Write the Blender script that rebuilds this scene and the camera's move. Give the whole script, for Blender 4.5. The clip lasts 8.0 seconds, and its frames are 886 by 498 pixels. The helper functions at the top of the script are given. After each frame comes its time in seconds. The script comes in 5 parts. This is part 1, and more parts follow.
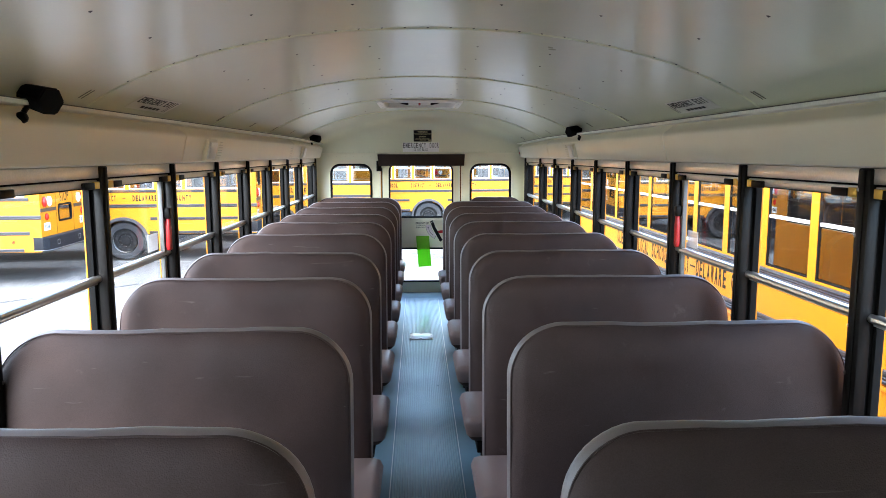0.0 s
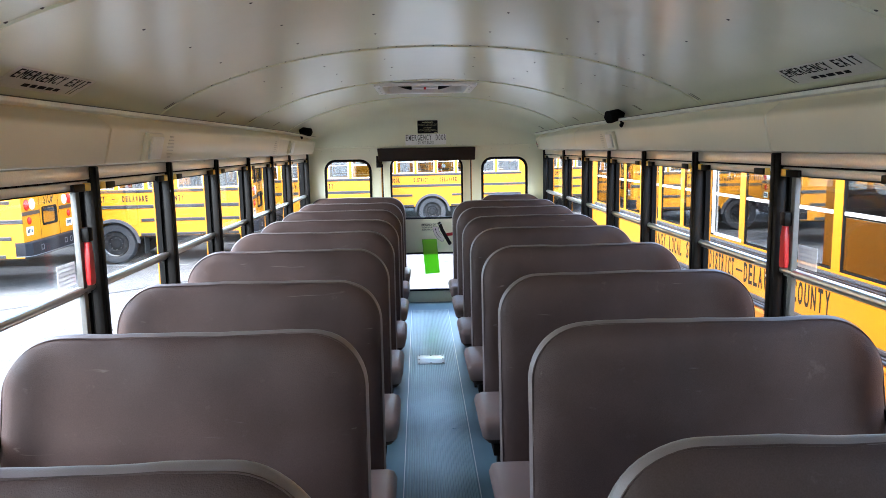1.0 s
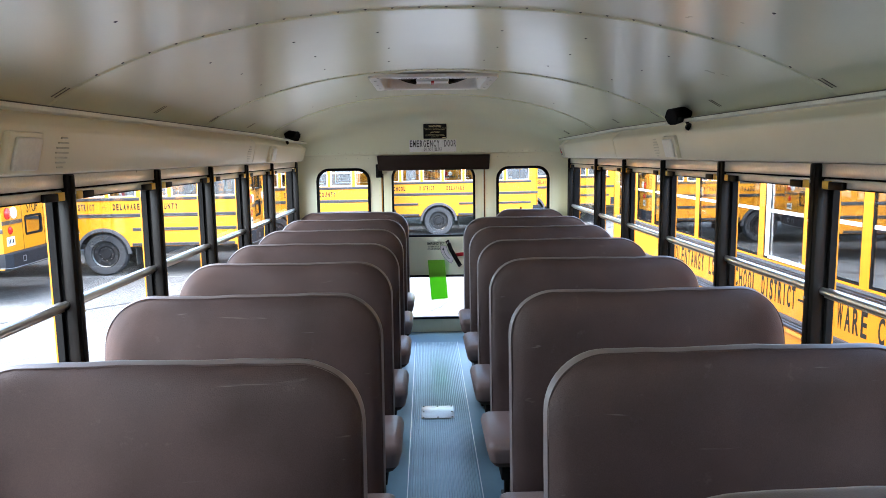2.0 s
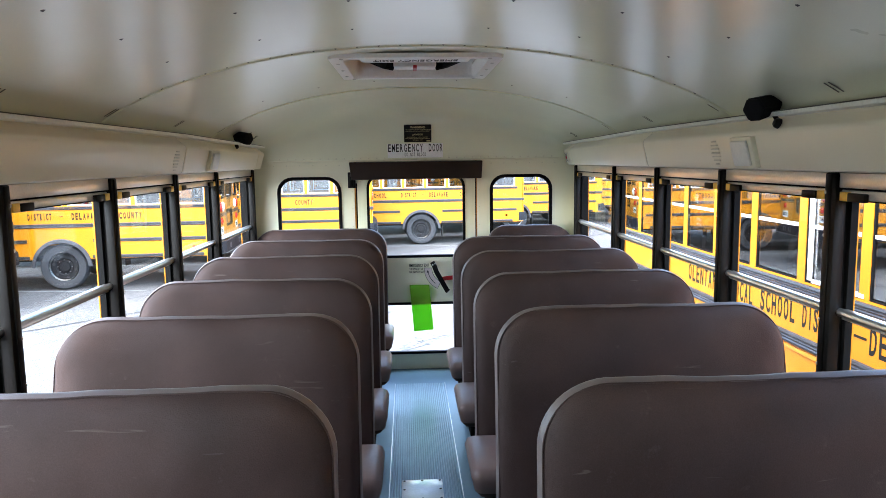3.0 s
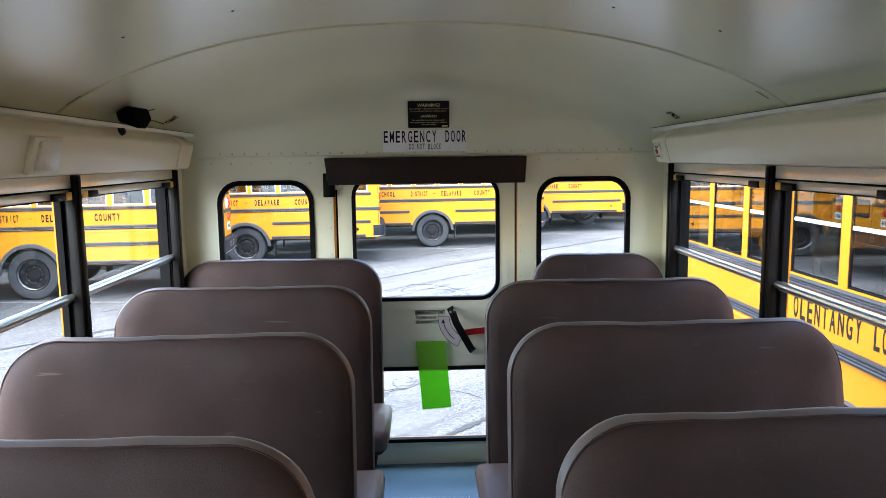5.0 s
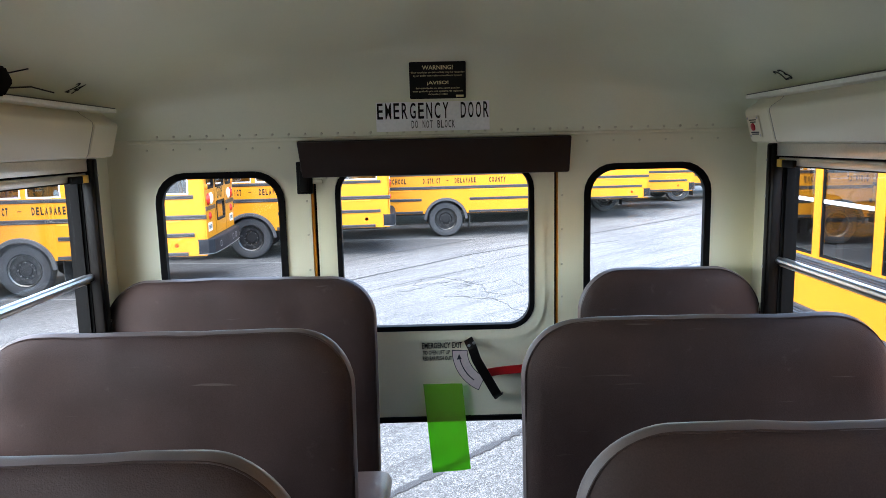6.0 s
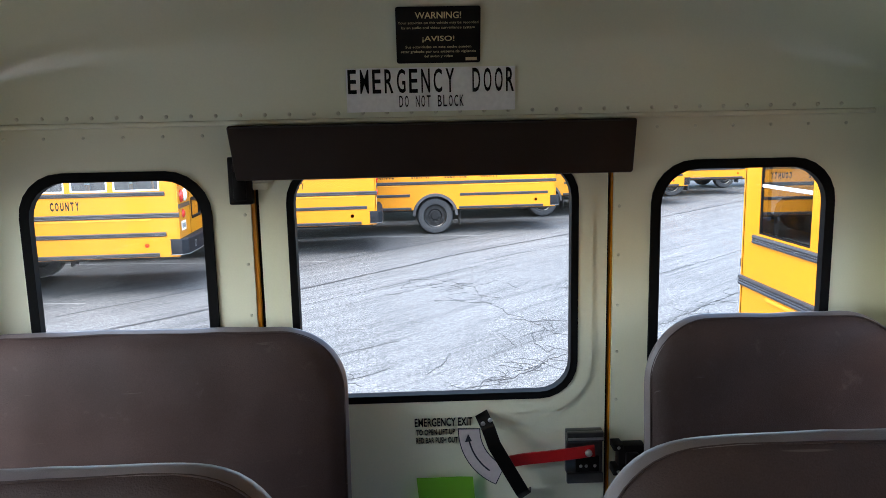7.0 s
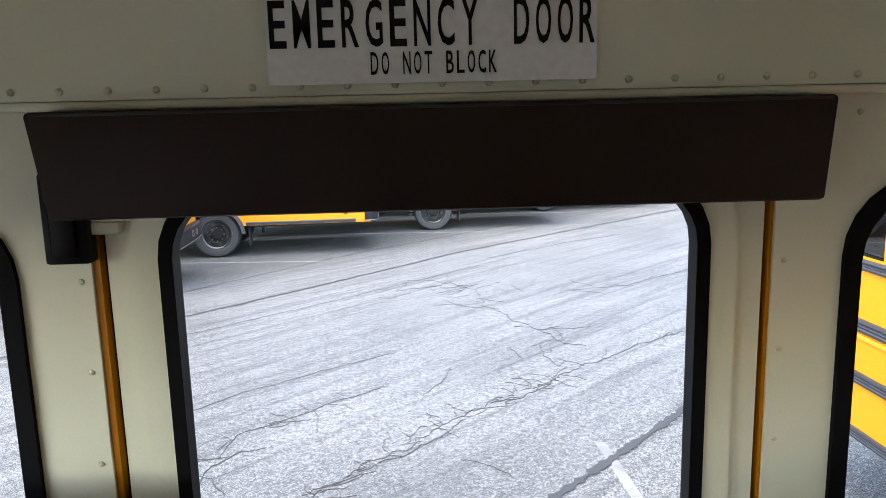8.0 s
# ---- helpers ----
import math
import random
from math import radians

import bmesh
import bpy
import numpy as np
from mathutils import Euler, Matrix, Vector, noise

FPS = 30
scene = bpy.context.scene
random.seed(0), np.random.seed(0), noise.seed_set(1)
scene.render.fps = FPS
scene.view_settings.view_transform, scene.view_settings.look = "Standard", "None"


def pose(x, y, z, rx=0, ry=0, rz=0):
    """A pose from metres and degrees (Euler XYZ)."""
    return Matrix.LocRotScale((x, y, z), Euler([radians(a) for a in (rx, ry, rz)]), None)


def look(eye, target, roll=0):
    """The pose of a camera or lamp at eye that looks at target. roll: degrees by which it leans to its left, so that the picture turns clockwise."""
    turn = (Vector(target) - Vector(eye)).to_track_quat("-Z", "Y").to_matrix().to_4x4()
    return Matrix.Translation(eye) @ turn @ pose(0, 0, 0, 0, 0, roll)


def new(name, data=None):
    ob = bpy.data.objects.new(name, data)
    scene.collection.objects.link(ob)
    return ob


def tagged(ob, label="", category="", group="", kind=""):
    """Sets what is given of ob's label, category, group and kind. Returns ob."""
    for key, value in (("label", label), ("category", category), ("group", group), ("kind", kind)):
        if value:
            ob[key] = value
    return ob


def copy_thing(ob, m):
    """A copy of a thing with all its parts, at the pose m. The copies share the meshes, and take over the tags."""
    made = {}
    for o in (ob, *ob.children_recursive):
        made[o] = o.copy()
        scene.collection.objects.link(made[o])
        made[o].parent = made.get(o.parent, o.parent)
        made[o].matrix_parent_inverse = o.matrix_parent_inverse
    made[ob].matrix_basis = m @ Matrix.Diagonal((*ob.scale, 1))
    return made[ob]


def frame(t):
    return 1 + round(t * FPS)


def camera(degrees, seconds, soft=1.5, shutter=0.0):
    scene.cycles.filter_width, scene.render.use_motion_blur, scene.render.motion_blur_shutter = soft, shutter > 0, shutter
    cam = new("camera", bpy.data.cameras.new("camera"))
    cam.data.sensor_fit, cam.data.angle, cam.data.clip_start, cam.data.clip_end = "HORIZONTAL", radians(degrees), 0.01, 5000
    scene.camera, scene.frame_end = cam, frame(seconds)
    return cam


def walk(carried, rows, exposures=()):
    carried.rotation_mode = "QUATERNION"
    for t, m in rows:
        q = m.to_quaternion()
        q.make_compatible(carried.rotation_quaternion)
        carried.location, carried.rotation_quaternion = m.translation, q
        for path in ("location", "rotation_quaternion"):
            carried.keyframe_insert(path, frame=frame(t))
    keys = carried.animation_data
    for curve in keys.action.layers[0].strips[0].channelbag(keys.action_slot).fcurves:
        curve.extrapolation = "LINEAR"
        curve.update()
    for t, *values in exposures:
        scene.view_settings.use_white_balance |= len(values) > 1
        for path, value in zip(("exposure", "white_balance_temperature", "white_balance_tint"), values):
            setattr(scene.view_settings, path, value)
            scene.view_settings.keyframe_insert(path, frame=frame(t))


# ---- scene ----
cam = camera(63.4, 8.0, soft=0.5)
PATH = [
    (0, (-0.035, -7.83, 1.512), (0.034, -5.848, 1.251), -0.1),
    (0.5, (-0.039, -7.36, 1.512), (0.011, -5.376, 1.266), -0.8),
    (1, (-0.066, -6.971, 1.513), (-0.006, -4.991, 1.233), -1.1),
    (1.5, (-0.05, -6.51, 1.517), (-0.01, -4.529, 1.249), -0.3),
    (1.7, (-0.058, -6.332, 1.512), (-0.022, -4.350, 1.253), -0.6),
    (2.8, (-0.066, -5.317, 1.531), (0.018, -3.336, 1.267), -0.9),
    (3, (-0.056, -5.141, 1.525), (0.038, -3.158, 1.278), -0.8),
    (3.5, (-0.052, -4.755, 1.519), (0.03, -2.773, 1.267), -1.1),
    (4, (-0.038, -4.317, 1.52), (0.024, -2.335, 1.263), -1.2),
    (4.5, (-0.046, -3.867, 1.521), (0.034, -1.886, 1.258), -1.5),
    (4.7, (-0.044, -3.686, 1.526), (0.028, -1.704, 1.272), -0.7),
    (5.8, (0.016, -2.702, 1.494), (0.046, -0.723, 1.207), -1.4),
    (6, (-0.006, -2.538, 1.503), (0.018, -0.56, 1.208), -1.3),
    (6.5, (-0.028, -2.144, 1.504), (0.016, -0.168, 1.201), -2.2),
    (7, (-0.029, -1.725, 1.485), (0.028, 0.249, 1.173), -1.2),
    (7.5, (-0.034, -1.283, 1.483), (0.019, 0.689, 1.163), -1.3),
    (8, (-0.022, -0.905, 1.489), (0.041, 1.066, 1.154), -1.4),
]
EXPOSURES = [(0.0, 3.93, 6130, 8), (3.0, 3.84, 6130, 8), (4.5, 3.61, 6130, 8), (6.0, 3.25, 6200, 8), (6.5, 3.2, 6230, 8), (7.0, 2.95, 6250, 8), (7.5, 2.97, 6300, 8), (8.0, 3.00, 6550, 9)]
walk(cam, [(t, look(eye, target, roll)) for t, eye, target, roll in PATH], EXPOSURES)

# ---- world and sun: a bright overcast day ----
GROUND = -1.10
world = bpy.data.worlds.new("overcast_sky")
scene.world = world
world.use_nodes = True
wn = world.node_tree
sky = wn.nodes.new("ShaderNodeTexSky")
sky.sky_type = "NISHITA"
sky.sun_disc = False
sky.sun_elevation = radians(58)
sky.sun_rotation = radians(222)
sky.dust_density = 1.9
sky.air_density = 1.0
wn.nodes["Background"].inputs["Strength"].default_value = 0.15
wn.links.new(sky.outputs[0], wn.nodes["Background"].inputs[0])
sun_data = bpy.data.lights.new("sun", "SUN")
sun_data.energy, sun_data.angle, sun_data.color = 1.5, radians(120), (1.0, 0.99, 0.975)
sun = new("sun", sun_data)
az, el = radians(222), radians(58)
sun.matrix_world = look((0, 0, 0), (-math.sin(az) * math.cos(el), -math.cos(az) * math.cos(el), -math.sin(el)))


# ---- materials ----
def mat(name, color, rough=0.5, metal=0.0, vary=0.12, scale=6.0, fine=90.0, bump=0.0, coat=0.0, fine_vary=0.06, spots=None, rough_vary=0.1, spec=0.5, dent=0.0, crease=0.0, coat_rough=0.15, scratch=0.0, each=False):
    """Principled paint, cloth or metal with two scales of variation."""
    m = bpy.data.materials.new(name)
    m.use_nodes = True
    nt = m.node_tree
    b = nt.nodes["Principled BSDF"]
    b.inputs["Metallic"].default_value = metal
    b.inputs["Specular IOR Level"].default_value = spec
    b.inputs["Coat Weight"].default_value = coat
    b.inputs["Coat Roughness"].default_value = coat_rough
    tc = nt.nodes.new("ShaderNodeTexCoord")
    where = tc.outputs["Object"]
    if each:
        # every piece takes its own stretch of the pattern
        oi = nt.nodes.new("ShaderNodeObjectInfo")
        add = nt.nodes.new("ShaderNodeVectorMath")
        add.operation = "MULTIPLY_ADD"
        add.inputs[1].default_value = (23.0, 17.0, 31.0)
        nt.links.new(oi.outputs["Random"], add.inputs[0])
        nt.links.new(where, add.inputs[2])
        where = add.outputs[0]
    n1 = nt.nodes.new("ShaderNodeTexNoise")
    n1.inputs["Scale"].default_value, n1.inputs["Detail"].default_value = scale, 5
    n2 = nt.nodes.new("ShaderNodeTexNoise")
    n2.inputs["Scale"].default_value, n2.inputs["Detail"].default_value = fine, 3
    for n in (n1, n2):
        nt.links.new(where, n.inputs["Vector"])
    def span(n, amount):
        r = nt.nodes.new("ShaderNodeMapRange")
        r.inputs[1].default_value, r.inputs[2].default_value = 0.25, 0.75
        r.inputs[3].default_value, r.inputs[4].default_value = 1 - amount, 1 + amount
        nt.links.new(n.outputs[0], r.inputs[0])
        return r
    mul = nt.nodes.new("ShaderNodeMath")
    mul.operation = "MULTIPLY"
    nt.links.new(span(n1, vary).outputs[0], mul.inputs[0])
    nt.links.new(span(n2, fine_vary).outputs[0], mul.inputs[1])
    vm = nt.nodes.new("ShaderNodeVectorMath")
    vm.operation = "SCALE"
    vm.inputs[0].default_value = color
    nt.links.new(mul.outputs[0], vm.inputs[3])
    out = vm.outputs[0]
    if spots:
        n3 = nt.nodes.new("ShaderNodeTexNoise")
        n3.inputs["Scale"].default_value, n3.inputs["Detail"].default_value, n3.inputs["Roughness"].default_value = spots[1], 8, 0.7
        nt.links.new(where, n3.inputs["Vector"])
        r = nt.nodes.new("ShaderNodeMapRange")
        r.inputs[1].default_value, r.inputs[2].default_value = spots[2], spots[2] + 0.12
        r.inputs[4].default_value = spots[3]
        nt.links.new(n3.outputs[0], r.inputs[0])
        mix = nt.nodes.new("ShaderNodeMix")
        mix.data_type = "RGBA"
        nt.links.new(r.outputs[0], mix.inputs[0])
        nt.links.new(out, mix.inputs[6])
        mix.inputs[7].default_value = (*spots[0], 1)
        out = mix.outputs[2]
    if scratch:
        # faint pale scuffs, long and thin
        mp = nt.nodes.new("ShaderNodeMapping")
        mp.inputs["Rotation"].default_value = (0.4, 0.9, 0.3)
        mp.inputs["Scale"].default_value = (5.0, 60.0, 60.0)
        nt.links.new(where, mp.inputs["Vector"])
        n5 = nt.nodes.new("ShaderNodeTexNoise")
        n5.inputs["Scale"].default_value, n5.inputs["Detail"].default_value, n5.inputs["Distortion"].default_value = 1.0, 3, 0.6
        nt.links.new(mp.outputs[0], n5.inputs["Vector"])
        r = nt.nodes.new("ShaderNodeMapRange")
        r.inputs[1].default_value, r.inputs[2].default_value, r.inputs[4].default_value = 0.70, 0.76, scratch
        nt.links.new(n5.outputs[0], r.inputs[0])
        mix = nt.nodes.new("ShaderNodeMix")
        mix.data_type = "RGBA"
        nt.links.new(r.outputs[0], mix.inputs[0])
        nt.links.new(out, mix.inputs[6])
        mix.inputs[7].default_value = (0.20, 0.17, 0.165, 1)
        out = mix.outputs[2]
    nt.links.new(out, b.inputs["Base Color"])
    rr = span(n1, rough_vary)
    rr.inputs[3].default_value, rr.inputs[4].default_value = max(0.03, rough * (1 - rough_vary)), min(1, rough * (1 + rough_vary))
    nt.links.new(rr.outputs[0], b.inputs["Roughness"])
    if bump:
        bp = nt.nodes.new("ShaderNodeBump")
        bp.inputs["Strength"].default_value, bp.inputs["Distance"].default_value = bump, 0.003
        nt.links.new(n2.outputs[0], bp.inputs["Height"])
        if dent:
            n4 = nt.nodes.new("ShaderNodeTexNoise")
            n4.inputs["Scale"].default_value, n4.inputs["Detail"].default_value = 3.2, 2
            nt.links.new(where, n4.inputs["Vector"])
            b2 = nt.nodes.new("ShaderNodeBump")
            b2.inputs["Strength"].default_value, b2.inputs["Distance"].default_value = 1.0, dent
            nt.links.new(n4.outputs[0], b2.inputs["Height"])
            nt.links.new(b2.outputs[0], bp.inputs["Normal"])
        last = bp.outputs[0]
        if crease:
            # short broken creases of worn vinyl, in patches
            def tex(scale, detail, warp):
                n = nt.nodes.new("ShaderNodeTexNoise")
                n.inputs["Scale"].default_value, n.inputs["Detail"].default_value, n.inputs["Distortion"].default_value = scale, detail, warp
                nt.links.new(where, n.inputs["Vector"])
                return n
            def span_of(src, a, c, lo, hi):
                q = nt.nodes.new("ShaderNodeMapRange")
                q.inputs[1].default_value, q.inputs[2].default_value, q.inputs[3].default_value, q.inputs[4].default_value = a, c, lo, hi
                nt.links.new(src, q.inputs[0])
                return q.outputs[0]
            off = nt.nodes.new("ShaderNodeMath")
            off.operation = "SUBTRACT"
            off.inputs[1].default_value = 0.5
            nt.links.new(tex(46, 3, 0.8).outputs[0], off.inputs[0])
            ab = nt.nodes.new("ShaderNodeMath")
            ab.operation = "ABSOLUTE"
            nt.links.new(off.outputs[0], ab.inputs[0])
            cut = nt.nodes.new("ShaderNodeMath")
            cut.operation = "MULTIPLY"
            nt.links.new(span_of(ab.outputs[0], 0.0, 0.018, 1.0, 0.0), cut.inputs[0])
            nt.links.new(span_of(tex(4.5, 3, 0.0).outputs[0], 0.57, 0.70, 0.0, 1.0), cut.inputs[1])
            b3 = nt.nodes.new("ShaderNodeBump")
            b3.invert = True
            b3.inputs["Strength"].default_value, b3.inputs["Distance"].default_value = 0.8, crease
            nt.links.new(cut.outputs[0], b3.inputs["Height"])
            nt.links.new(last, b3.inputs["Normal"])
            last = b3.outputs[0]
        nt.links.new(last, b.inputs["Normal"])
    return m


def glass_mat(name, tint=(0.985, 0.995, 0.99), gloss=0.6, power=4.5, base=0.03):
    m = bpy.data.materials.new(name)
    m.use_nodes = True
    nt = m.node_tree
    nt.nodes.remove(nt.nodes["Principled BSDF"])
    tr = nt.nodes.new("ShaderNodeBsdfTransparent")
    tr.inputs[0].default_value = (*tint, 1)
    gl = nt.nodes.new("ShaderNodeBsdfGlossy")
    gl.inputs["Roughness"].default_value = 0.01
    lw = nt.nodes.new("ShaderNodeLayerWeight")
    lw.inputs[0].default_value = 0.5
    pw = nt.nodes.new("ShaderNodeMath")
    pw.operation = "POWER"
    pw.inputs[1].default_value = power
    nt.links.new(lw.outputs["Facing"], pw.inputs[0])
    fr = nt.nodes.new("ShaderNodeMath")
    fr.operation = "MULTIPLY_ADD"
    fr.inputs[1].default_value, fr.inputs[2].default_value = gloss, base
    nt.links.new(pw.outputs[0], fr.inputs[0])
    mx = nt.nodes.new("ShaderNodeMixShader")
    nt.links.new(fr.outputs[0], mx.inputs[0])
    nt.links.new(tr.outputs[0], mx.inputs[1])
    nt.links.new(gl.outputs[0], mx.inputs[2])
    nt.links.new(mx.outputs[0], nt.nodes["Material Output"].inputs[0])
    return m


M = dict(
    cream=mat("cream_gloss_paint", (0.83, 0.775, 0.575), 0.44, vary=0.05, scale=2.5, fine=300, bump=0.03, fine_vary=0.02, coat=0.25),
    wallgrey=mat("pale_grey_green_paint", (0.82, 0.80, 0.61), 0.36, vary=0.05, scale=2.5, fine=250, bump=0.03, fine_vary=0.02),
    vinyl=mat("brown_vinyl", (0.0465, 0.0298, 0.0265), 0.56, spec=0.14, crease=0.0006, vary=0.26, scale=5, fine=380, bump=0.32, fine_vary=0.16, dent=0.022, scratch=0.28, each=True, spots=((0.16, 0.125, 0.12), 14, 0.63, 0.26)),
    seam=mat("dark_piping", (0.03, 0.02, 0.018), 0.5),
    floor=mat("blue_rubber", (0.112, 0.196, 0.248), 0.34, vary=0.16, scale=4, fine=160, bump=0.12, spots=((0.16, 0.19, 0.2), 5, 0.6, 0.35)),
    black=mat("black_paint", (0.006, 0.005, 0.0045), 0.42, vary=0.2, spec=0.14),
    rubber=mat("black_rubber", (0.005, 0.005, 0.0055), 0.7, spec=0.1),
    alu=mat("brushed_aluminium", (0.62, 0.62, 0.61), 0.33, metal=1.0, vary=0.08, fine=200),
    brass=mat("brass_latch", (0.85, 0.56, 0.09), 0.3, metal=0.4),
    steel=mat("zinc_steel", (0.55, 0.55, 0.53), 0.35, metal=1.0),
    white=mat("white_plastic", (0.75, 0.75, 0.72), 0.4, vary=0.04),
    label=mat("clear_label_white", (0.90, 0.90, 0.88), 0.35, vary=0.05),
    ink=mat("black_ink", (0.008, 0.008, 0.008), 0.6, spec=0.2),
    inkblue=mat("navy_ink", (0.02, 0.02, 0.04), 0.45),
    pale_ink=mat("pale_yellow_ink", (0.75, 0.68, 0.38), 0.5),
    red=mat("red_paint", (0.42, 0.010, 0.012), 0.35, vary=0.08),
    padm=mat("dark_brown_pad_vinyl", (0.026, 0.014, 0.010), 0.6, spec=0.25, vary=0.15, fine=420, bump=0.2),
    yellow=mat("school_bus_yellow", (0.50, 0.186, 0.0025), 0.42, vary=0.05, scale=1.5, fine=40, spec=0.3, fine_vary=0.03, spots=((0.3, 0.17, 0.03), 1.2, 0.66, 0.35)),
    rail=mat("black_rub_rail", (0.02, 0.02, 0.024), 0.45, vary=0.15),
    tyre=mat("tyre_rubber", (0.026, 0.027, 0.030), 0.8, vary=0.2, fine=60, bump=0.3, spots=((0.065, 0.063, 0.06), 4, 0.55, 0.5)),
    rim=mat("dark_wheel_paint", (0.010, 0.010, 0.011), 0.5, spec=0.2),
    amber=mat("amber_lens", (0.7, 0.2, 0.01), 0.2, vary=0.03),
    redlens=mat("red_lens", (0.5, 0.015, 0.01), 0.2, vary=0.03),
    roofwhite=mat("white_roof_paint", (0.78, 0.78, 0.76), 0.35, vary=0.06),
    dark=mat("dark_underbody", (0.02, 0.02, 0.02), 0.8),
    glass=glass_mat("clear_glass", (0.955, 0.965, 0.96), 0.5, 4.5, 0.015),
    busglass=glass_mat("tinted_glass", (0.76, 0.79, 0.79), 0.80, 3.0, 0.20),
)


M["sticker"] = mat("worn_clear_label", (0.80, 0.80, 0.80), 0.35, vary=0.1)
M["sticker"].node_tree.nodes["Principled BSDF"].inputs["Alpha"].default_value = 0.45


def asphalt_mat():
    m = bpy.data.materials.new("old_asphalt")
    m.use_nodes = True
    nt = m.node_tree
    b = nt.nodes["Principled BSDF"]
    b.inputs["Roughness"].default_value = 0.85
    tc = nt.nodes.new("ShaderNodeTexCoord")
    def noise_node(scale, detail, rough=0.5):
        n = nt.nodes.new("ShaderNodeTexNoise")
        n.inputs["Scale"].default_value, n.inputs["Detail"].default_value, n.inputs["Roughness"].default_value = scale, detail, rough
        nt.links.new(tc.outputs["Object"], n.inputs["Vector"])
        return n
    def ramp(src, stops):
        r = nt.nodes.new("ShaderNodeValToRGB")
        while len(r.color_ramp.elements) < len(stops):
            r.color_ramp.elements.new(0.5)
        for e, (p, v) in zip(r.color_ramp.elements, stops):
            e.position, e.color = p, (v[0], v[1], v[2], 1) if isinstance(v, tuple) else (v, v, v, 1)
        nt.links.new(src, r.inputs[0])
        return r.outputs[0]
    def mixc(a, c, kind="MULTIPLY", f=1.0):
        x = nt.nodes.new("ShaderNodeMix")
        x.data_type, x.blend_type = "RGBA", kind
        x.inputs[0].default_value = f
        nt.links.new(a, x.inputs[6])
        nt.links.new(c, x.inputs[7])
        return x.outputs[2]
    grit = ramp(noise_node(105, 3, 0.8).outputs[0], [(0.37, 0.0), (0.45, 0.085), (0.55, 0.155), (0.64, 0.42)])
    blot = ramp(noise_node(0.35, 6, 0.6).outputs[0], [(0.3, 0.80), (0.5, 0.92), (0.7, 1.0)])
    broad_tone = ramp(noise_node(0.16, 5, 0.6).outputs[0], [(0.36, 0.82), (0.48, 1.0)])
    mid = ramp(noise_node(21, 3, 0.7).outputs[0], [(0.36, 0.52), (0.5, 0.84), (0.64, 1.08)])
    c = mixc(mixc(mixc(grit, mid), blot), broad_tone)
    # streaks left by tyres, along the drive lane
    mp = nt.nodes.new("ShaderNodeMapping")
    mp.vector_type = "TEXTURE"
    mp.inputs["Rotation"].default_value = (0, 0, radians(45))
    mp.inputs["Scale"].default_value = (4.5, 0.35, 1)
    nt.links.new(tc.outputs["Object"], mp.inputs["Vector"])
    n = noise_node(1.2, 7, 0.7)
    nt.links.new(mp.outputs[0], n.inputs["Vector"])
    c = mixc(c, ramp(n.outputs[0], [(0.36, 0.72), (0.50, 1.0)]))
    # thin salt streaks dragged along the lane
    mp = nt.nodes.new("ShaderNodeMapping")
    mp.vector_type = "TEXTURE"
    mp.inputs["Rotation"].default_value = (0, 0, radians(43))
    mp.inputs["Scale"].default_value = (5.0, 0.11, 1)
    nt.links.new(tc.outputs["Object"], mp.inputs["Vector"])
    fine = noise_node(1.0, 6, 0.62)
    nt.links.new(mp.outputs[0], fine.inputs["Vector"])
    c = mixc(c, ramp(fine.outputs[0], [(0.34, 0.62), (0.46, 0.92), (0.60, 1.0), (0.70, 1.22)]))
    # older paving past the long seam, with shade by the buses coloured in
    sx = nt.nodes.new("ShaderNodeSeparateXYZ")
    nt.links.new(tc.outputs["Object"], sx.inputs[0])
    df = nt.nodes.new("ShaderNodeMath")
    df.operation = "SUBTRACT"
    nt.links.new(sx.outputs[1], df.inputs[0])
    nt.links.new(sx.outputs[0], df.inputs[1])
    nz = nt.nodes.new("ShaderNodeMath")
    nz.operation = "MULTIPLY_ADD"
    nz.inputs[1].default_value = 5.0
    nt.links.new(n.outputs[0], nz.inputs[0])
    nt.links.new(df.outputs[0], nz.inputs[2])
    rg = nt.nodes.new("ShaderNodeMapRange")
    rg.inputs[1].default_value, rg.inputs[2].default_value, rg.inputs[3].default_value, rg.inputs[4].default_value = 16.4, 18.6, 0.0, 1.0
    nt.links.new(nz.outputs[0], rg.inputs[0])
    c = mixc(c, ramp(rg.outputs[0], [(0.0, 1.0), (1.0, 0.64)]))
    # a net of hairline cracks, broken up by a mask
    warp = noise_node(2.2, 5, 0.65)
    vm = nt.nodes.new("ShaderNodeMix")
    vm.data_type, vm.blend_type = "RGBA", "LINEAR_LIGHT"
    vm.inputs[0].default_value = 0.35
    nt.links.new(tc.outputs["Object"], vm.inputs[6])
    nt.links.new(warp.outputs["Color"], vm.inputs[7])
    vo = nt.nodes.new("ShaderNodeTexVoronoi")
    vo.feature = "DISTANCE_TO_EDGE"
    vo.inputs["Scale"].default_value = 0.75
    nt.links.new(vm.outputs[2], vo.inputs["Vector"])
    lines = ramp(vo.outputs[0], [(0.0, 0.25), (0.006, 0.45), (0.012, 1.0)])
    mask = ramp(noise_node(0.5, 3, 0.5).outputs[0], [(0.54, 0.0), (0.66, 0.7)])
    mk = nt.nodes.new("ShaderNodeMix")
    mk.data_type, mk.blend_type = "RGBA", "MIX"
    mk.inputs[6].default_value = (1, 1, 1, 1)
    nt.links.new(mask, mk.inputs[0])
    nt.links.new(lines, mk.inputs[7])
    c = mixc(c, mk.outputs[2])
    nt.links.new(c, b.inputs["Base Color"])
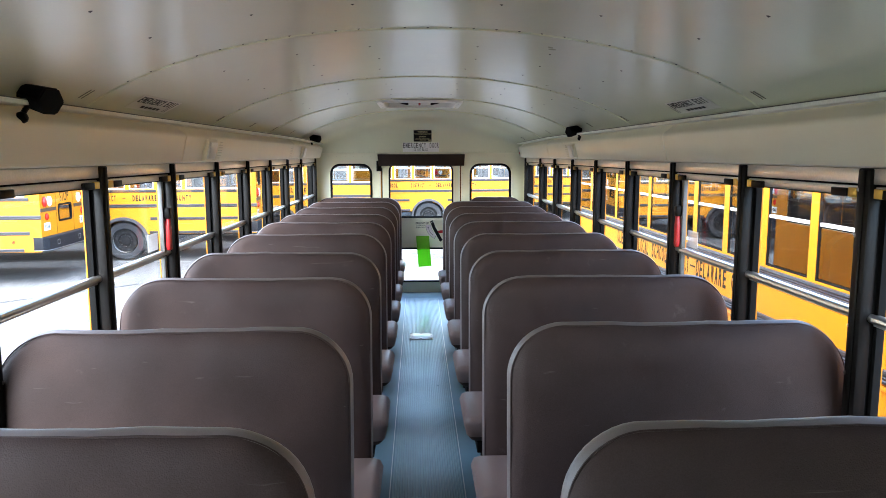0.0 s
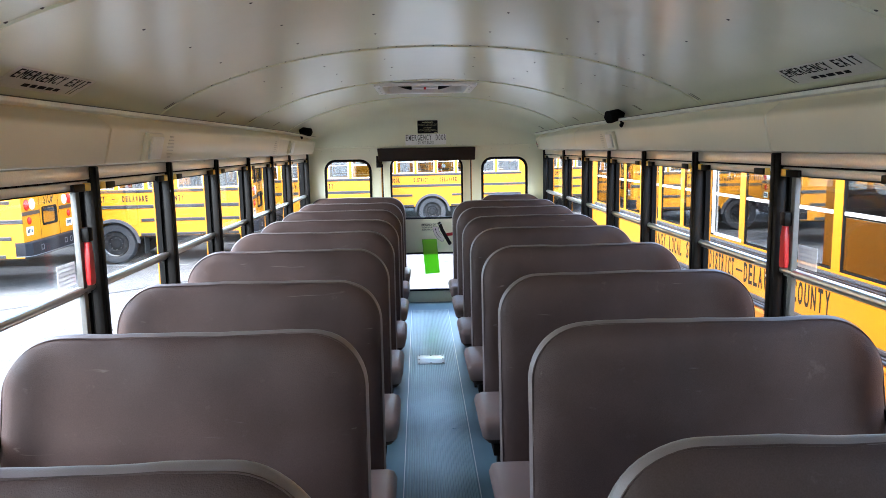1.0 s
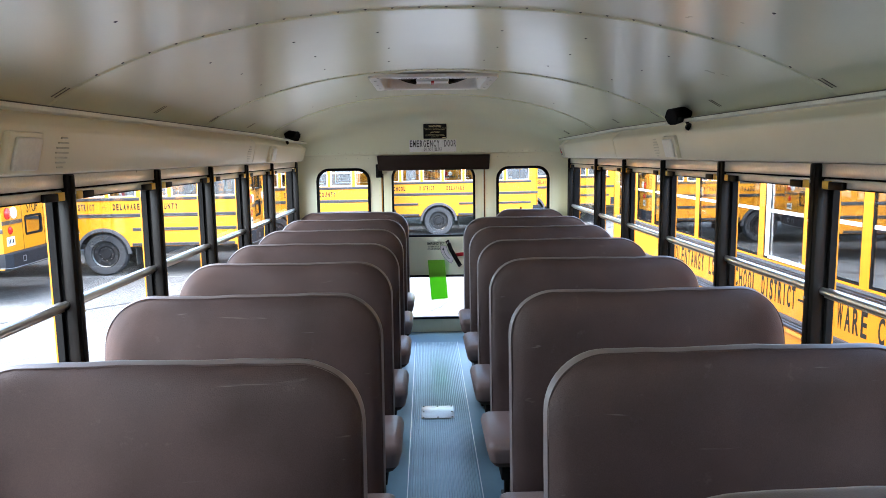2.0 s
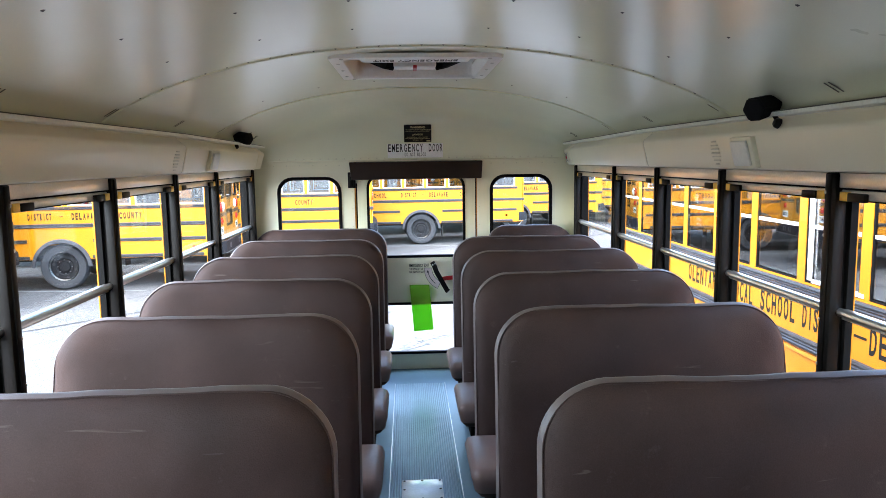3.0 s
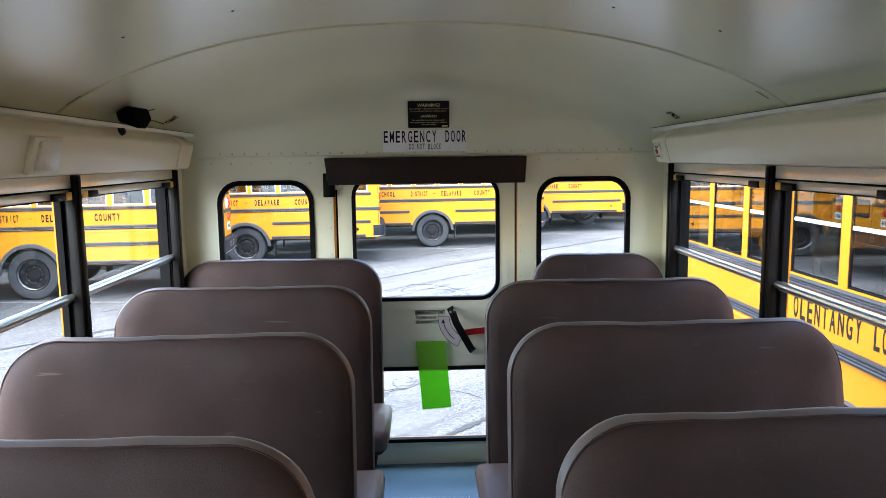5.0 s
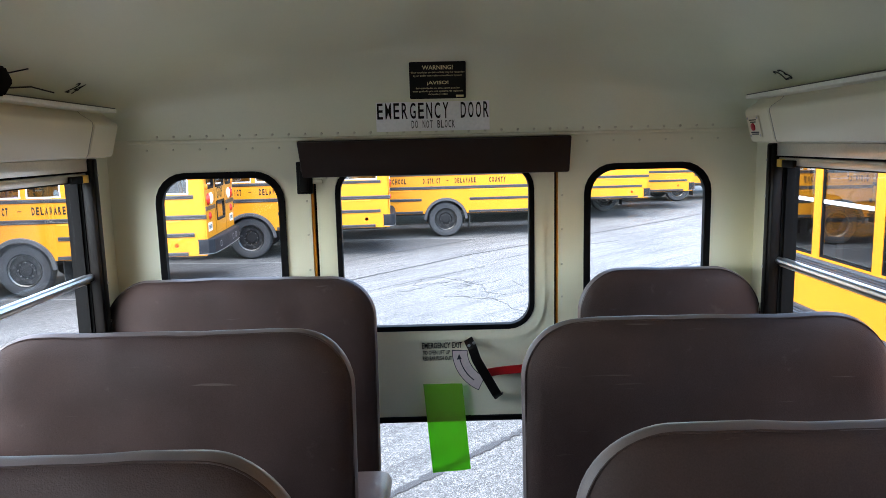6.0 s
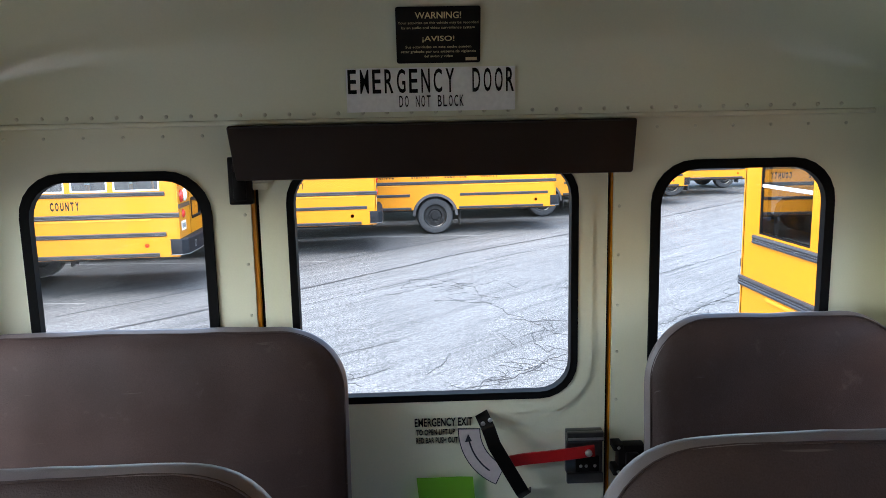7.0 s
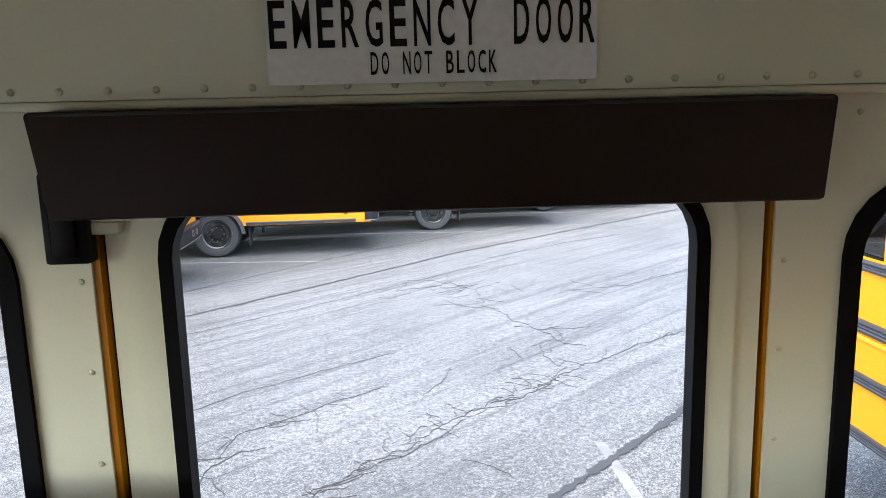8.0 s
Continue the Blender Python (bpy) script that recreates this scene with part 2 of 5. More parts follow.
    bp = nt.nodes.new("ShaderNodeBump")
    bp.inputs["Strength"].default_value, bp.inputs["Distance"].default_value = 0.5, 0.003
    nt.links.new(noise_node(120, 3, 0.7).outputs[0], bp.inputs["Height"])
    nt.links.new(bp.outputs[0], b.inputs["Normal"])
    return m


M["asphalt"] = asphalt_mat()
M["tar"] = mat("tar_seam", (0.022, 0.022, 0.023), 0.8, vary=0.3, scale=8, fine=80)
M["paintline"] = mat("worn_white_road_paint", (0.17, 0.17, 0.167), 0.8, spots=((0.11, 0.11, 0.11), 4, 0.42, 0.95))


M["ceil"] = mat("cream_ceiling_gloss", (0.795, 0.805, 0.60), 0.30, spec=0.7, vary=0.05, scale=2.0, fine=220, bump=0.02, fine_vary=0.02, coat=0.9, dent=0.006, coat_rough=0.21)
M["rivet"] = mat("dark_rivet", (0.05, 0.048, 0.04), 0.5)
M["paintrivet"] = mat("painted_rivet", (0.66, 0.64, 0.49), 0.35)
M["rib"] = mat("worn_blue_rib", (0.185, 0.29, 0.345), 0.30, vary=0.2, scale=5, fine=120)
M["ledge"] = mat("pale_ledge", (0.82, 0.81, 0.70), 0.5)
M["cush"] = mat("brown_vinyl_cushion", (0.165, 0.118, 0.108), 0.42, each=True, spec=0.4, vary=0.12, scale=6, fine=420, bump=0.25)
M["platem"] = mat("pale_plate", (0.82, 0.89, 0.92), 0.24, metal=0.0)
M["lens"] = mat("diffuser_lens", (0.80, 0.78, 0.68), 0.3, vary=0.03)
M["numgrey"] = mat("worn_grey_print", (0.10, 0.09, 0.075), 0.6)
M["louvre"] = mat("louvre_shadow_cream", (0.60, 0.56, 0.42), 0.6)
M["slot"] = mat("slot_shadow_grey", (0.42, 0.40, 0.33), 0.6)
M["tan"] = mat("tan_hatch_plastic", (0.62, 0.37, 0.17), 0.5)
M["palepink"] = mat("pale_pink_label", (0.76, 0.66, 0.66), 0.45)


def film_mat():
    m = bpy.data.materials.new("green_translucent_film")
    m.use_nodes = True
    nt = m.node_tree
    b = nt.nodes["Principled BSDF"]
    b.inputs["Base Color"].default_value = (0.33, 0.66, 0.06, 1)
    b.inputs["Roughness"].default_value = 0.35
    tr = nt.nodes.new("ShaderNodeBsdfTransparent")
    tr.inputs[0].default_value = (0.07, 0.62, 0.004, 1)
    mx = nt.nodes.new("ShaderNodeMixShader")
    mx.inputs[0].default_value = 0.5
    nt.links.new(tr.outputs[0], mx.inputs[1])
    nt.links.new(b.outputs[0], mx.inputs[2])
    nt.links.new(mx.outputs[0], nt.nodes["Material Output"].inputs[0])
    return m


M["dullalu"] = mat("dull_aluminium", (0.13, 0.13, 0.125), 0.5, metal=0.3, vary=0.2)
M["oldlabel"] = mat("faded_label", (0.72, 0.70, 0.62), 0.4, vary=0.08)
M["gunmetal"] = mat("dark_zinc_plate", (0.13, 0.13, 0.127), 0.3, metal=0.9, vary=0.3, scale=14)
M["print"] = mat("faded_grey_print", (0.30, 0.30, 0.31), 0.6)
M["gap"] = mat("recess_shadow_dark", (0.10, 0.095, 0.075), 0.6)
M["joint"] = mat("shaded_panel_joint", (0.34, 0.32, 0.24), 0.6)
M["headalu"] = mat("bright_head_aluminium", (0.86, 0.80, 0.69), 0.30, metal=0.55, vary=0.08, scale=9, fine=200)
M["matt"] = mat("matt_black_frame", (0.006, 0.006, 0.006), 0.75, spec=0.1)
M["film"] = film_mat()
M["steelgrey"] = mat("grey_rim_steel", (0.16, 0.165, 0.17), 0.4, metal=0.4)
# paler than the vinyl: wear plus the light on the upturned edge, put in colour
M["edge"] = mat("worn_sheen_vinyl_edge", (0.128, 0.104, 0.100), 0.42, each=True, vary=0.2, scale=9, fine=420, bump=0.2)


# ---- mesh helpers ----
def finish(bm, name, material, parent=None, label="", smooth=35, mats=()):
    bmesh.ops.recalc_face_normals(bm, faces=bm.faces)
    me = bpy.data.meshes.new(name)
    bm.to_mesh(me)
    bm.free()
    for mm in ([material] if material else []) + list(mats):
        me.materials.append(mm)
    if smooth:
        me.polygons.foreach_set("use_smooth", [True] * len(me.polygons))
        me.set_sharp_from_angle(angle=radians(smooth))
    ob = new(name, me)
    if parent is not None:
        ob.parent = parent
    if label:
        ob["label"] = label
    return ob


def part(name, bm, material, parent, label="", smooth=35):
    return finish(bm, name, material, parent, label, smooth)


def box(bm, x0, x1, y0, y1, z0, z1, bevel=0.0, seg=2):
    r = bmesh.ops.create_cube(bm, size=1.0, matrix=Matrix.LocRotScale(((x0 + x1) / 2, (y0 + y1) / 2, (z0 + z1) / 2), None, (abs(x1 - x0), abs(y1 - y0), abs(z1 - z0))))
    if bevel:
        es = list({e for v in r["verts"] for e in v.link_edges})
        bmesh.ops.bevel(bm, geom=es, offset=bevel, segments=seg, affect="EDGES", profile=0.5)
    return bm


def boxes(*items, bevel=0.0):
    bm = bmesh.new()
    for it in items:
        box(bm, *it, bevel=bevel)
    return bm


def cyl(bm, m, r1, r2, depth, seg=20):
    bmesh.ops.create_cone(bm, cap_ends=True, segments=seg, radius1=r1, radius2=r2, depth=depth, matrix=m)
    return bm


def rrect(x0, x1, z0, z1, r, n=6, r_low=None):
    """Corner-rounded rectangle as a ring of (u, v), counter-clockwise from the lower left."""
    pts = []
    rl = r if r_low is None else r_low
    for cx, cz, rr, a0 in ((x0 + rl, z0 + rl, rl, 180), (x1 - rl, z0 + rl, rl, 270), (x1 - r, z1 - r, r, 0), (x0 + r, z1 - r, r, 90)):
        for k in range(n + 1):
            a = radians(a0 + 90 * k / n)
            pts.append((cx + rr * math.cos(a), cz + rr * math.sin(a)))
    return pts


def ring_plate(bm, outer, inner, y0, y1, axis="y"):
    """A flat frame between two rings with as many points, y0 to y1 deep."""
    def v(u, w, d):
        return bm.verts.new((u, d, w) if axis == "y" else (d, u, w))
    n = len(outer)
    a = [[v(u, w, d) for u, w in ring] for ring in (outer, inner) for d in (y0, y1)]
    o0, o1, i0, i1 = a
    for k in range(n):
        j = (k + 1) % n
        for q in ((o0[k], o0[j], i0[j], i0[k]), (o1[k], i1[k], i1[j], o1[j]), (o0[k], o1[k], o1[j], o0[j]), (i0[k], i0[j], i1[j], i1[k])):
            bm.faces.new(q)
    return bm


def slab(bm, ring, y0, y1, axis="y"):
    """A solid plate of that outline."""
    def v(u, w, d):
        return bm.verts.new((u, d, w) if axis == "y" else (d, u, w))
    f, b = [v(u, w, y0) for u, w in ring], [v(u, w, y1) for u, w in ring]
    n = len(ring)
    bm.faces.new(f)
    bm.faces.new(b[::-1])
    for k in range(n):
        j = (k + 1) % n
        bm.faces.new((f[k], f[j], b[j], b[k]))
    return bm


def sweep(bm, path, r, seg=8, closed=False):
    """A round bar along points."""
    pts = [Vector(p) for p in path]
    rings = []
    n = len(pts)
    for i, p in enumerate(pts):
        a = pts[i - 1] if i or closed else p
        b = pts[(i + 1) % n] if i < n - 1 or closed else p
        t = (b - a).normalized()
        u = t.orthogonal().normalized() if not rings else (last - t * last.dot(t)).normalized()
        last = u
        w = t.cross(u)
        rings.append([bm.verts.new(p + r * (math.cos(2 * math.pi * k / seg) * u + math.sin(2 * math.pi * k / seg) * w)) for k in range(seg)])
    for i in range(n if closed else n - 1):
        q, s = rings[i], rings[(i + 1) % n]
        for k in range(seg):
            bm.faces.new((q[k], q[(k + 1) % seg], s[(k + 1) % seg], s[k]))
    if not closed:
        bm.faces.new(rings[0][::-1])
        bm.faces.new(rings[-1])
    return bm


def lathe(bm, profile, m, seg=32):
    """(radius, along) turned round the local z of m."""
    rings = [[bm.verts.new(m @ Vector((r * math.cos(2 * math.pi * k / seg), r * math.sin(2 * math.pi * k / seg), h))) for k in range(seg)] for r, h in profile]
    for q, s in zip(rings, rings[1:]):
        for k in range(seg):
            bm.faces.new((q[k], q[(k + 1) % seg], s[(k + 1) % seg], s[k]))
    if profile[0] == profile[-1]:
        return bm
    if profile[0][0] > 1e-4:
        bm.faces.new(rings[0][::-1])
    if profile[-1][0] > 1e-4:
        bm.faces.new(rings[-1])
    return bm


def text_bm(words, height, width, m, depth=0.0015, bold=0.0):
    """Letters of that cap height, squeezed to that width, centred on m's origin in its xy plane."""
    cu = bpy.data.curves.new("letters", "FONT")
    cu.body, cu.align_x, cu.align_y, cu.extrude, cu.offset = words, "LEFT", "BOTTOM_BASELINE", 0.02, bold
    cu.resolution_u = 3
    tmp = new("letters", cu)
    bpy.context.view_layer.update()
    me = bpy.data.meshes.new_from_object(tmp.evaluated_get(bpy.context.evaluated_depsgraph_get()))
    bpy.data.objects.remove(tmp)
    bpy.data.curves.remove(cu)
    bm = bmesh.new()
    bm.from_mesh(me)
    bpy.data.meshes.remove(me)
    xs, ys = [v.co.x for v in bm.verts], [v.co.y for v in bm.verts]
    x0, x1, y0, y1 = min(xs), max(xs), min(ys), max(ys)
    for v in bm.verts:
        v.co = m @ Vector(((v.co.x - (x0 + x1) / 2) * width / (x1 - x0), (v.co.y - (y0 + y1) / 2) * height / (y1 - y0), v.co.z / 0.02 * depth))
    return bm


def stencil_bm(word, height, width, m, depth=0.001, bold=0.012, fill=0.70):
    """Condensed letters of one width each, as on lettered steel."""
    out = bmesh.new()
    pitch = width / (len(word) - 1 + fill)
    for k, ch in enumerate(word):
        if ch == " ":
            continue
        wide = pitch * (fill if ch != "I" else fill * 0.25)
        b = text_bm(ch, height, wide, m @ Matrix.Translation((-width / 2 + pitch * (k + fill / 2), 0, 0)), depth, bold=bold - 0.010 if ch in "MW" else bold)
        me = bpy.data.meshes.new("letter")
        b.to_mesh(me)
        b.free()
        out.from_mesh(me)
        bpy.data.meshes.remove(me)
    return out


def bars_bm(rows, m, depth=0.001):
    """Plain bars (u0, u1, v0, v1) in m's xy plane."""
    bm = bmesh.new()
    for u0, u1, v0, v1 in rows:
        box(bm, u0, u1, v0, v1, -depth, depth)
    bmesh.ops.transform(bm, matrix=m, verts=bm.verts)
    return bm


def wordbars(x0, x1, y, h, count, seed):
    rnd = random.Random(seed)
    w = [rnd.uniform(0.6, 1.4) for _ in range(count)]
    unit = (x1 - x0) / (sum(w) + 0.35 * (count - 1))
    rows, x = [], x0
    for a in w:
        rows.append((x, x + a * unit, y - h / 2, y + h / 2))
        x += (a + 0.35) * unit
    return rows


def empty(name, m=None):
    e = new(name)
    e.empty_display_size = 0.1
    if m is not None:
        e.matrix_world = m
    return e


TO_REAR = pose(0, 0, 0, 90, 0, 0)          # letters that face -y

# ---- ground ----
bm = bmesh.new()
bmesh.ops.create_grid(bm, x_segments=8, y_segments=8, size=400, matrix=Matrix.Translation((0, 0, GROUND)))
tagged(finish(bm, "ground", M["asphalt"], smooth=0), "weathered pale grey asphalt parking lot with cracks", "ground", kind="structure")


def strip(name, pts, width, material, label, cat, jag=0.0, seed=0, lift=0.004):
    rnd = random.Random(seed)
    bm = bmesh.new()
    fine, drift = [], (0.0, 0.0)
    for (x0, y0), (x1, y1) in zip(pts, pts[1:]):
        n = max(2, int(math.hypot(x1 - x0, y1 - y0) / (0.045 if jag else 1.0)))
        for k in range(n):
            f = k / n
            drift = (0.8 * drift[0] + rnd.uniform(-jag, jag) * 0.6, 0.8 * drift[1] + rnd.uniform(-jag, jag) * 0.6)
            fine.append((x0 + (x1 - x0) * f + drift[0], y0 + (y1 - y0) * f + drift[1]))
    fine.append(pts[-1])
    prev = None
    for i, (x, y) in enumerate(fine):
        ax, ay = fine[max(0, i - 1)]
        bx, by = fine[min(len(fine) - 1, i + 1)]
        d = math.hypot(bx - ax, by - ay) or 1
        w = width * (rnd.uniform(0.3, 1.2) if jag else 1) / 2
        nx, ny = -(by - ay) / d * w, (bx - ax) / d * w
        row = [bm.verts.new((x + s * nx, y + s * ny, GROUND + lift + h)) for s, h in ((1, -0.003), (0.7, 0), (-0.7, 0), (-1, -0.003))]
        if prev:
            for k in range(3):
                bm.faces.new((prev[k], row[k], row[k + 1], prev[k + 1]))
        prev = row
    return tagged(finish(bm, name, material, smooth=0), label, cat, kind="structure")


strip("tar_seam", [(-16, -3.6), (-3.47, 9.12), (-1.78, 10.95), (0.88, 13.96), (7.11, 19.6), (30, 42)], 0.10, M["tar"], "long black tar seam across the asphalt", "tar seam", jag=0.02, seed=3, lift=0.009)
strip("tar_seam", [(-1.6, 1.26), (0.2, 3.08), (0.87, 3.75), (2.25, 5.12), (9, 11.9)], 0.10, M["tar"], "dark straight tar seam in grey asphalt", "tar seam", jag=0.002, seed=4, lift=0.009)


def crack(seed, width, jag, *pts):
    return strip("crack", list(pts), 0.75 * width + 0.003, M["tar"], "jagged dark crack in weathered asphalt" if width > 0.02 else "thin branching crack in grey asphalt", "crack", jag=jag, seed=seed, lift=0.006)


crack(20, 0.014, 0.065, (-1.2, 3.45), (-0.81, 3.89), (-0.48, 4.35), (-0.27, 4.58), (0.11, 5.05), (0.73, 5.66))
crack(21, 0.010, 0.065, (-0.9, 3.9), (-0.35, 4.39), (0.06, 4.82), (0.54, 5.33), (0.83, 5.55))
crack(22, 0.024, 0.050, (0.72, 5.51), (1.45, 6.22), (2.18, 6.91), (3.14, 7.62), (6.0, 10.3))
crack(23, 0.014, 0.025, (-1.91, 4.52), (-1.68, 4.6), (-1.68, 5.03), (-1.31, 5.3), (-0.84, 5.71), (-0.43, 6.08))
crack(24, 0.016, 0.025, (-1.73, 4.14), (-1.7, 4.41), (-1.56, 4.64), (-1.35, 4.73))
crack(25, 0.014, 0.025, (-1.77, 4.27), (-1.67, 4.22), (-1.49, 3.96))
crack(26, 0.008, 0.015, (-2.25, 5.54), (-1.98, 5.92), (-1.18, 6.58), (-0.34, 7.18))
crack(27, 0.012, 0.050, (-0.44, 10.35), (-0.27, 11.14), (0.12, 11.18), (0.49, 10.81))
crack(28, 0.020, 0.050, (0.49, 10.95), (0.83, 10.34), (1.3, 10.82))
crack(29, 0.014, 0.050, (0.83, 10.34), (0.92, 9.15), (1.16, 8.59), (1.5, 7.84), (1.7, 7.28))
crack(30, 0.016, 0.040, (1.66, 8.16), (1.69, 7.71), (1.69, 7.29), (1.9, 7.2))
crack(31, 0.012, 0.040, (1.42, 7.43), (1.37, 6.89), (1.42, 6.5), (1.57, 6.67))
crack(32, 0.010, 0.030, (1.01, 7.29), (1.05, 6.97), (1.08, 6.72))
crack(33, 0.020, 0.030, (1.27, 13.04), (3.18, 14.67), (4.72, 15.65))
crack(34, 0.018, 0.030, (2.24, 10.06), (3.3, 10.32), (4.46, 11.21), (7, 13.5))
crack(35, 0.014, 0.020, (-3.26, 8.08), (-1.3, 9.96), (1.1, 12.36))
crack(36, 0.012, 0.025, (-0.03, 5.8), (0.15, 6.1), (0.28, 6.52))
crack(37, 0.010, 0.020, (0.27, 4.39), (0.48, 4.25), (0.61, 4.08))
crack(38, 0.030, 0.015, (-5.6, 9.0), (-4.11, 10.61), (-1.7, 13.72), (2.33, 17.85))
def branches(seed, count, reach, *pts):
    """Short side cracks that leave a long one at random."""
    rnd = random.Random(seed)
    for _ in range(count):
        k = rnd.randrange(len(pts) - 1)
        f = rnd.random()
        x, y = (pts[k][q] + (pts[k + 1][q] - pts[k][q]) * f for q in (0, 1))
        a = math.atan2(pts[k + 1][1] - pts[k][1], pts[k + 1][0] - pts[k][0]) + rnd.choice((-1, 1)) * rnd.uniform(0.3, 1.4)
        path = [(x, y)]
        for _ in range(rnd.randint(2, 4)):
            a += rnd.uniform(-0.8, 0.8)
            x, y = x + rnd.uniform(0.3, 1.0) * reach * math.cos(a), y + rnd.uniform(0.3, 1.0) * reach * math.sin(a)
            path.append((x, y))
        crack(rnd.randrange(999), rnd.uniform(0.003, 0.008), 0.03, *path)


branches(50, 46, 0.13, (-1.2, 3.45), (-0.48, 4.35), (0.11, 5.05), (0.73, 5.66), (1.45, 6.22))
branches(51, 14, 0.22, (1.45, 6.22), (3.14, 7.62), (6.0, 10.3))
branches(52, 12, 0.16, (-1.91, 4.52), (-1.31, 5.3), (-0.43, 6.08))
branches(53, 20, 0.26, (-0.44, 10.35), (0.49, 10.95), (0.92, 9.15), (1.7, 7.28))
branches(54, 10, 0.3, (-1.3, 9.96), (2.24, 10.06), (4.46, 11.21))
strip("parking_line", [(1.41, 4.60), (1.47, 3.0)], 0.085, M["paintline"], "worn white painted parking line", "parking line")
for k in range(-2, 6):
    strip("parking_line", [(-9.0 + 3.54 * k, 13.9 + 3.42 * k), (-2.0 + 3.54 * k, 13.3 + 3.42 * k)], 0.09, M["paintline"], "worn white painted parking line", "parking line")

# ---- the bus that the camera walks through ----
FRONT, REAR = -10.2, 0.0
POSTS = [-0.17] + [-1.10 - 0.703 * k for k in range(11)]
SILL, HEAD = 0.775, 1.475
TOP, SPRING, HALF = 1.914, 1.640, 1.115


def arch(x):
    return SPRING + (TOP - SPRING) * max(0.0, 1 - (abs(x) / HALF) ** 2.2) ** 0.8


def cap(x, y):
    """Height of the ceiling where it curves down to the rear wall."""
    u = min(1.0, max(0.0, (y + 1.2) / 1.178))
    return 1.53 + (arch(x) - 1.53) * max(0.0, 1 - u ** 5) ** 0.2


HX, HY0, HY1 = 0.280, -2.460, -1.840      # the roof hatch's opening


def build_ceiling():
    bm = bmesh.new()
    xs = sorted(set([round(HALF * math.sin(radians(90 * k / 16)), 4) for k in range(-16, 17)] + [HX, -HX]))
    ys = [FRONT, -6.88, -5.46, -4.035, -2.62, HY0, HY1, -1.2] + [-1.2 + 1.178 * math.sin(radians(90 * k / 18)) for k in range(1, 19)]
    grid = [[bm.verts.new((x, y, cap(x, y))) for x in xs] for y in ys]
    for j in range(len(ys) - 1):
        for i in range(len(xs) - 1):
            if ys[j] == HY0 and -HX <= xs[i] < HX:
                continue
            bm.faces.new((grid[j][i], grid[j][i + 1], grid[j + 1][i + 1], grid[j + 1][i]))
    # lapped panel joints: raised ribs with rivets
    joints = [-1.215, -2.62, -4.035, -5.46, -6.88]
    for y in joints:
        prev = None
        for k in range(-30, 31):
            x = 0.99 * HALF * math.sin(radians(3 * k))
            z = cap(x, y)
            row = [bm.verts.new((x, y + dy, z - dz)) for dy, dz in ((-0.014, 0.0), (-0.011, 0.006), (0.011, 0.006), (0.0135, 0.0))]
            if prev:
                for a in range(3):
                    bm.faces.new((prev[a], row[a], row[a + 1], prev[a + 1]))
            prev = row
    def rivet(x, y, r, m):
        z = cap(x, y)
        c = bm.verts.new((x, y, z - r * 0.7))
        ring = [bm.verts.new((x + r * math.cos(a), y + r * math.sin(a), cap(x + r * math.cos(a), y) - 0.0005)) for a in (radians(60 * q) for q in range(6))]
        for q in range(6):
            f = bm.faces.new((c, ring[q], ring[(q + 1) % 6]))
            f.material_index = m
    for y in joints[1:]:
        for k in range(-13, 14):
            rivet(0.073 * k, y - 0.018, 0.0048, 1)
    for y in (-2.97, -3.34, -3.69, -4.4, -4.76, -5.1, -5.85, -6.2, -1.58):
        for x in (-0.74, -0.47, -0.2, 0.2, 0.47, 0.74):
            rivet(x + 0.01 * math.sin(9 * y + x), y, 0.0052, 1)
    bmesh.ops.recalc_face_normals(bm, faces=bm.faces)
    me_ob = finish(bm, "ceiling", M["ceil"], smooth=30, mats=[M["rivet"]])
    return tagged(me_ob, "glossy cream-painted arched steel ceiling with riveted panel joints", "ceiling", kind="structure")


# outer shell, out of view, added to block light above the ceiling
def build_roof():
    bm = bmesh.new()
    xs = [1.20 * math.sin(radians(90 * k / 10)) for k in range(-10, 11)]
    ys = [FRONT - 0.05, -1.2, -0.6, -0.2, 0.03, 0.07]
    drop = [0.0, 0.0, 0.01, 0.05, 0.14, 0.4]
    def z(x, d):
        return 1.62 + (2.02 - 1.62) * math.sqrt(max(0, 1 - (abs(x) / 1.2) ** 2.4)) - d * (1 - (abs(x) / 1.21) ** 4)
    grid = [[bm.verts.new((x, y, z(x, d))) for x in xs] for y, d in zip(ys, drop)]
    for j in range(len(ys) - 1):
        for i in range(len(xs) - 1):
            bm.faces.new((grid[j][i], grid[j][i + 1], grid[j + 1][i + 1], grid[j + 1][i]))
    return tagged(finish(bm, "roof", M["roofwhite"]), "unseen white outer roof shell of the school bus, blocking light", "roof", kind="structure")


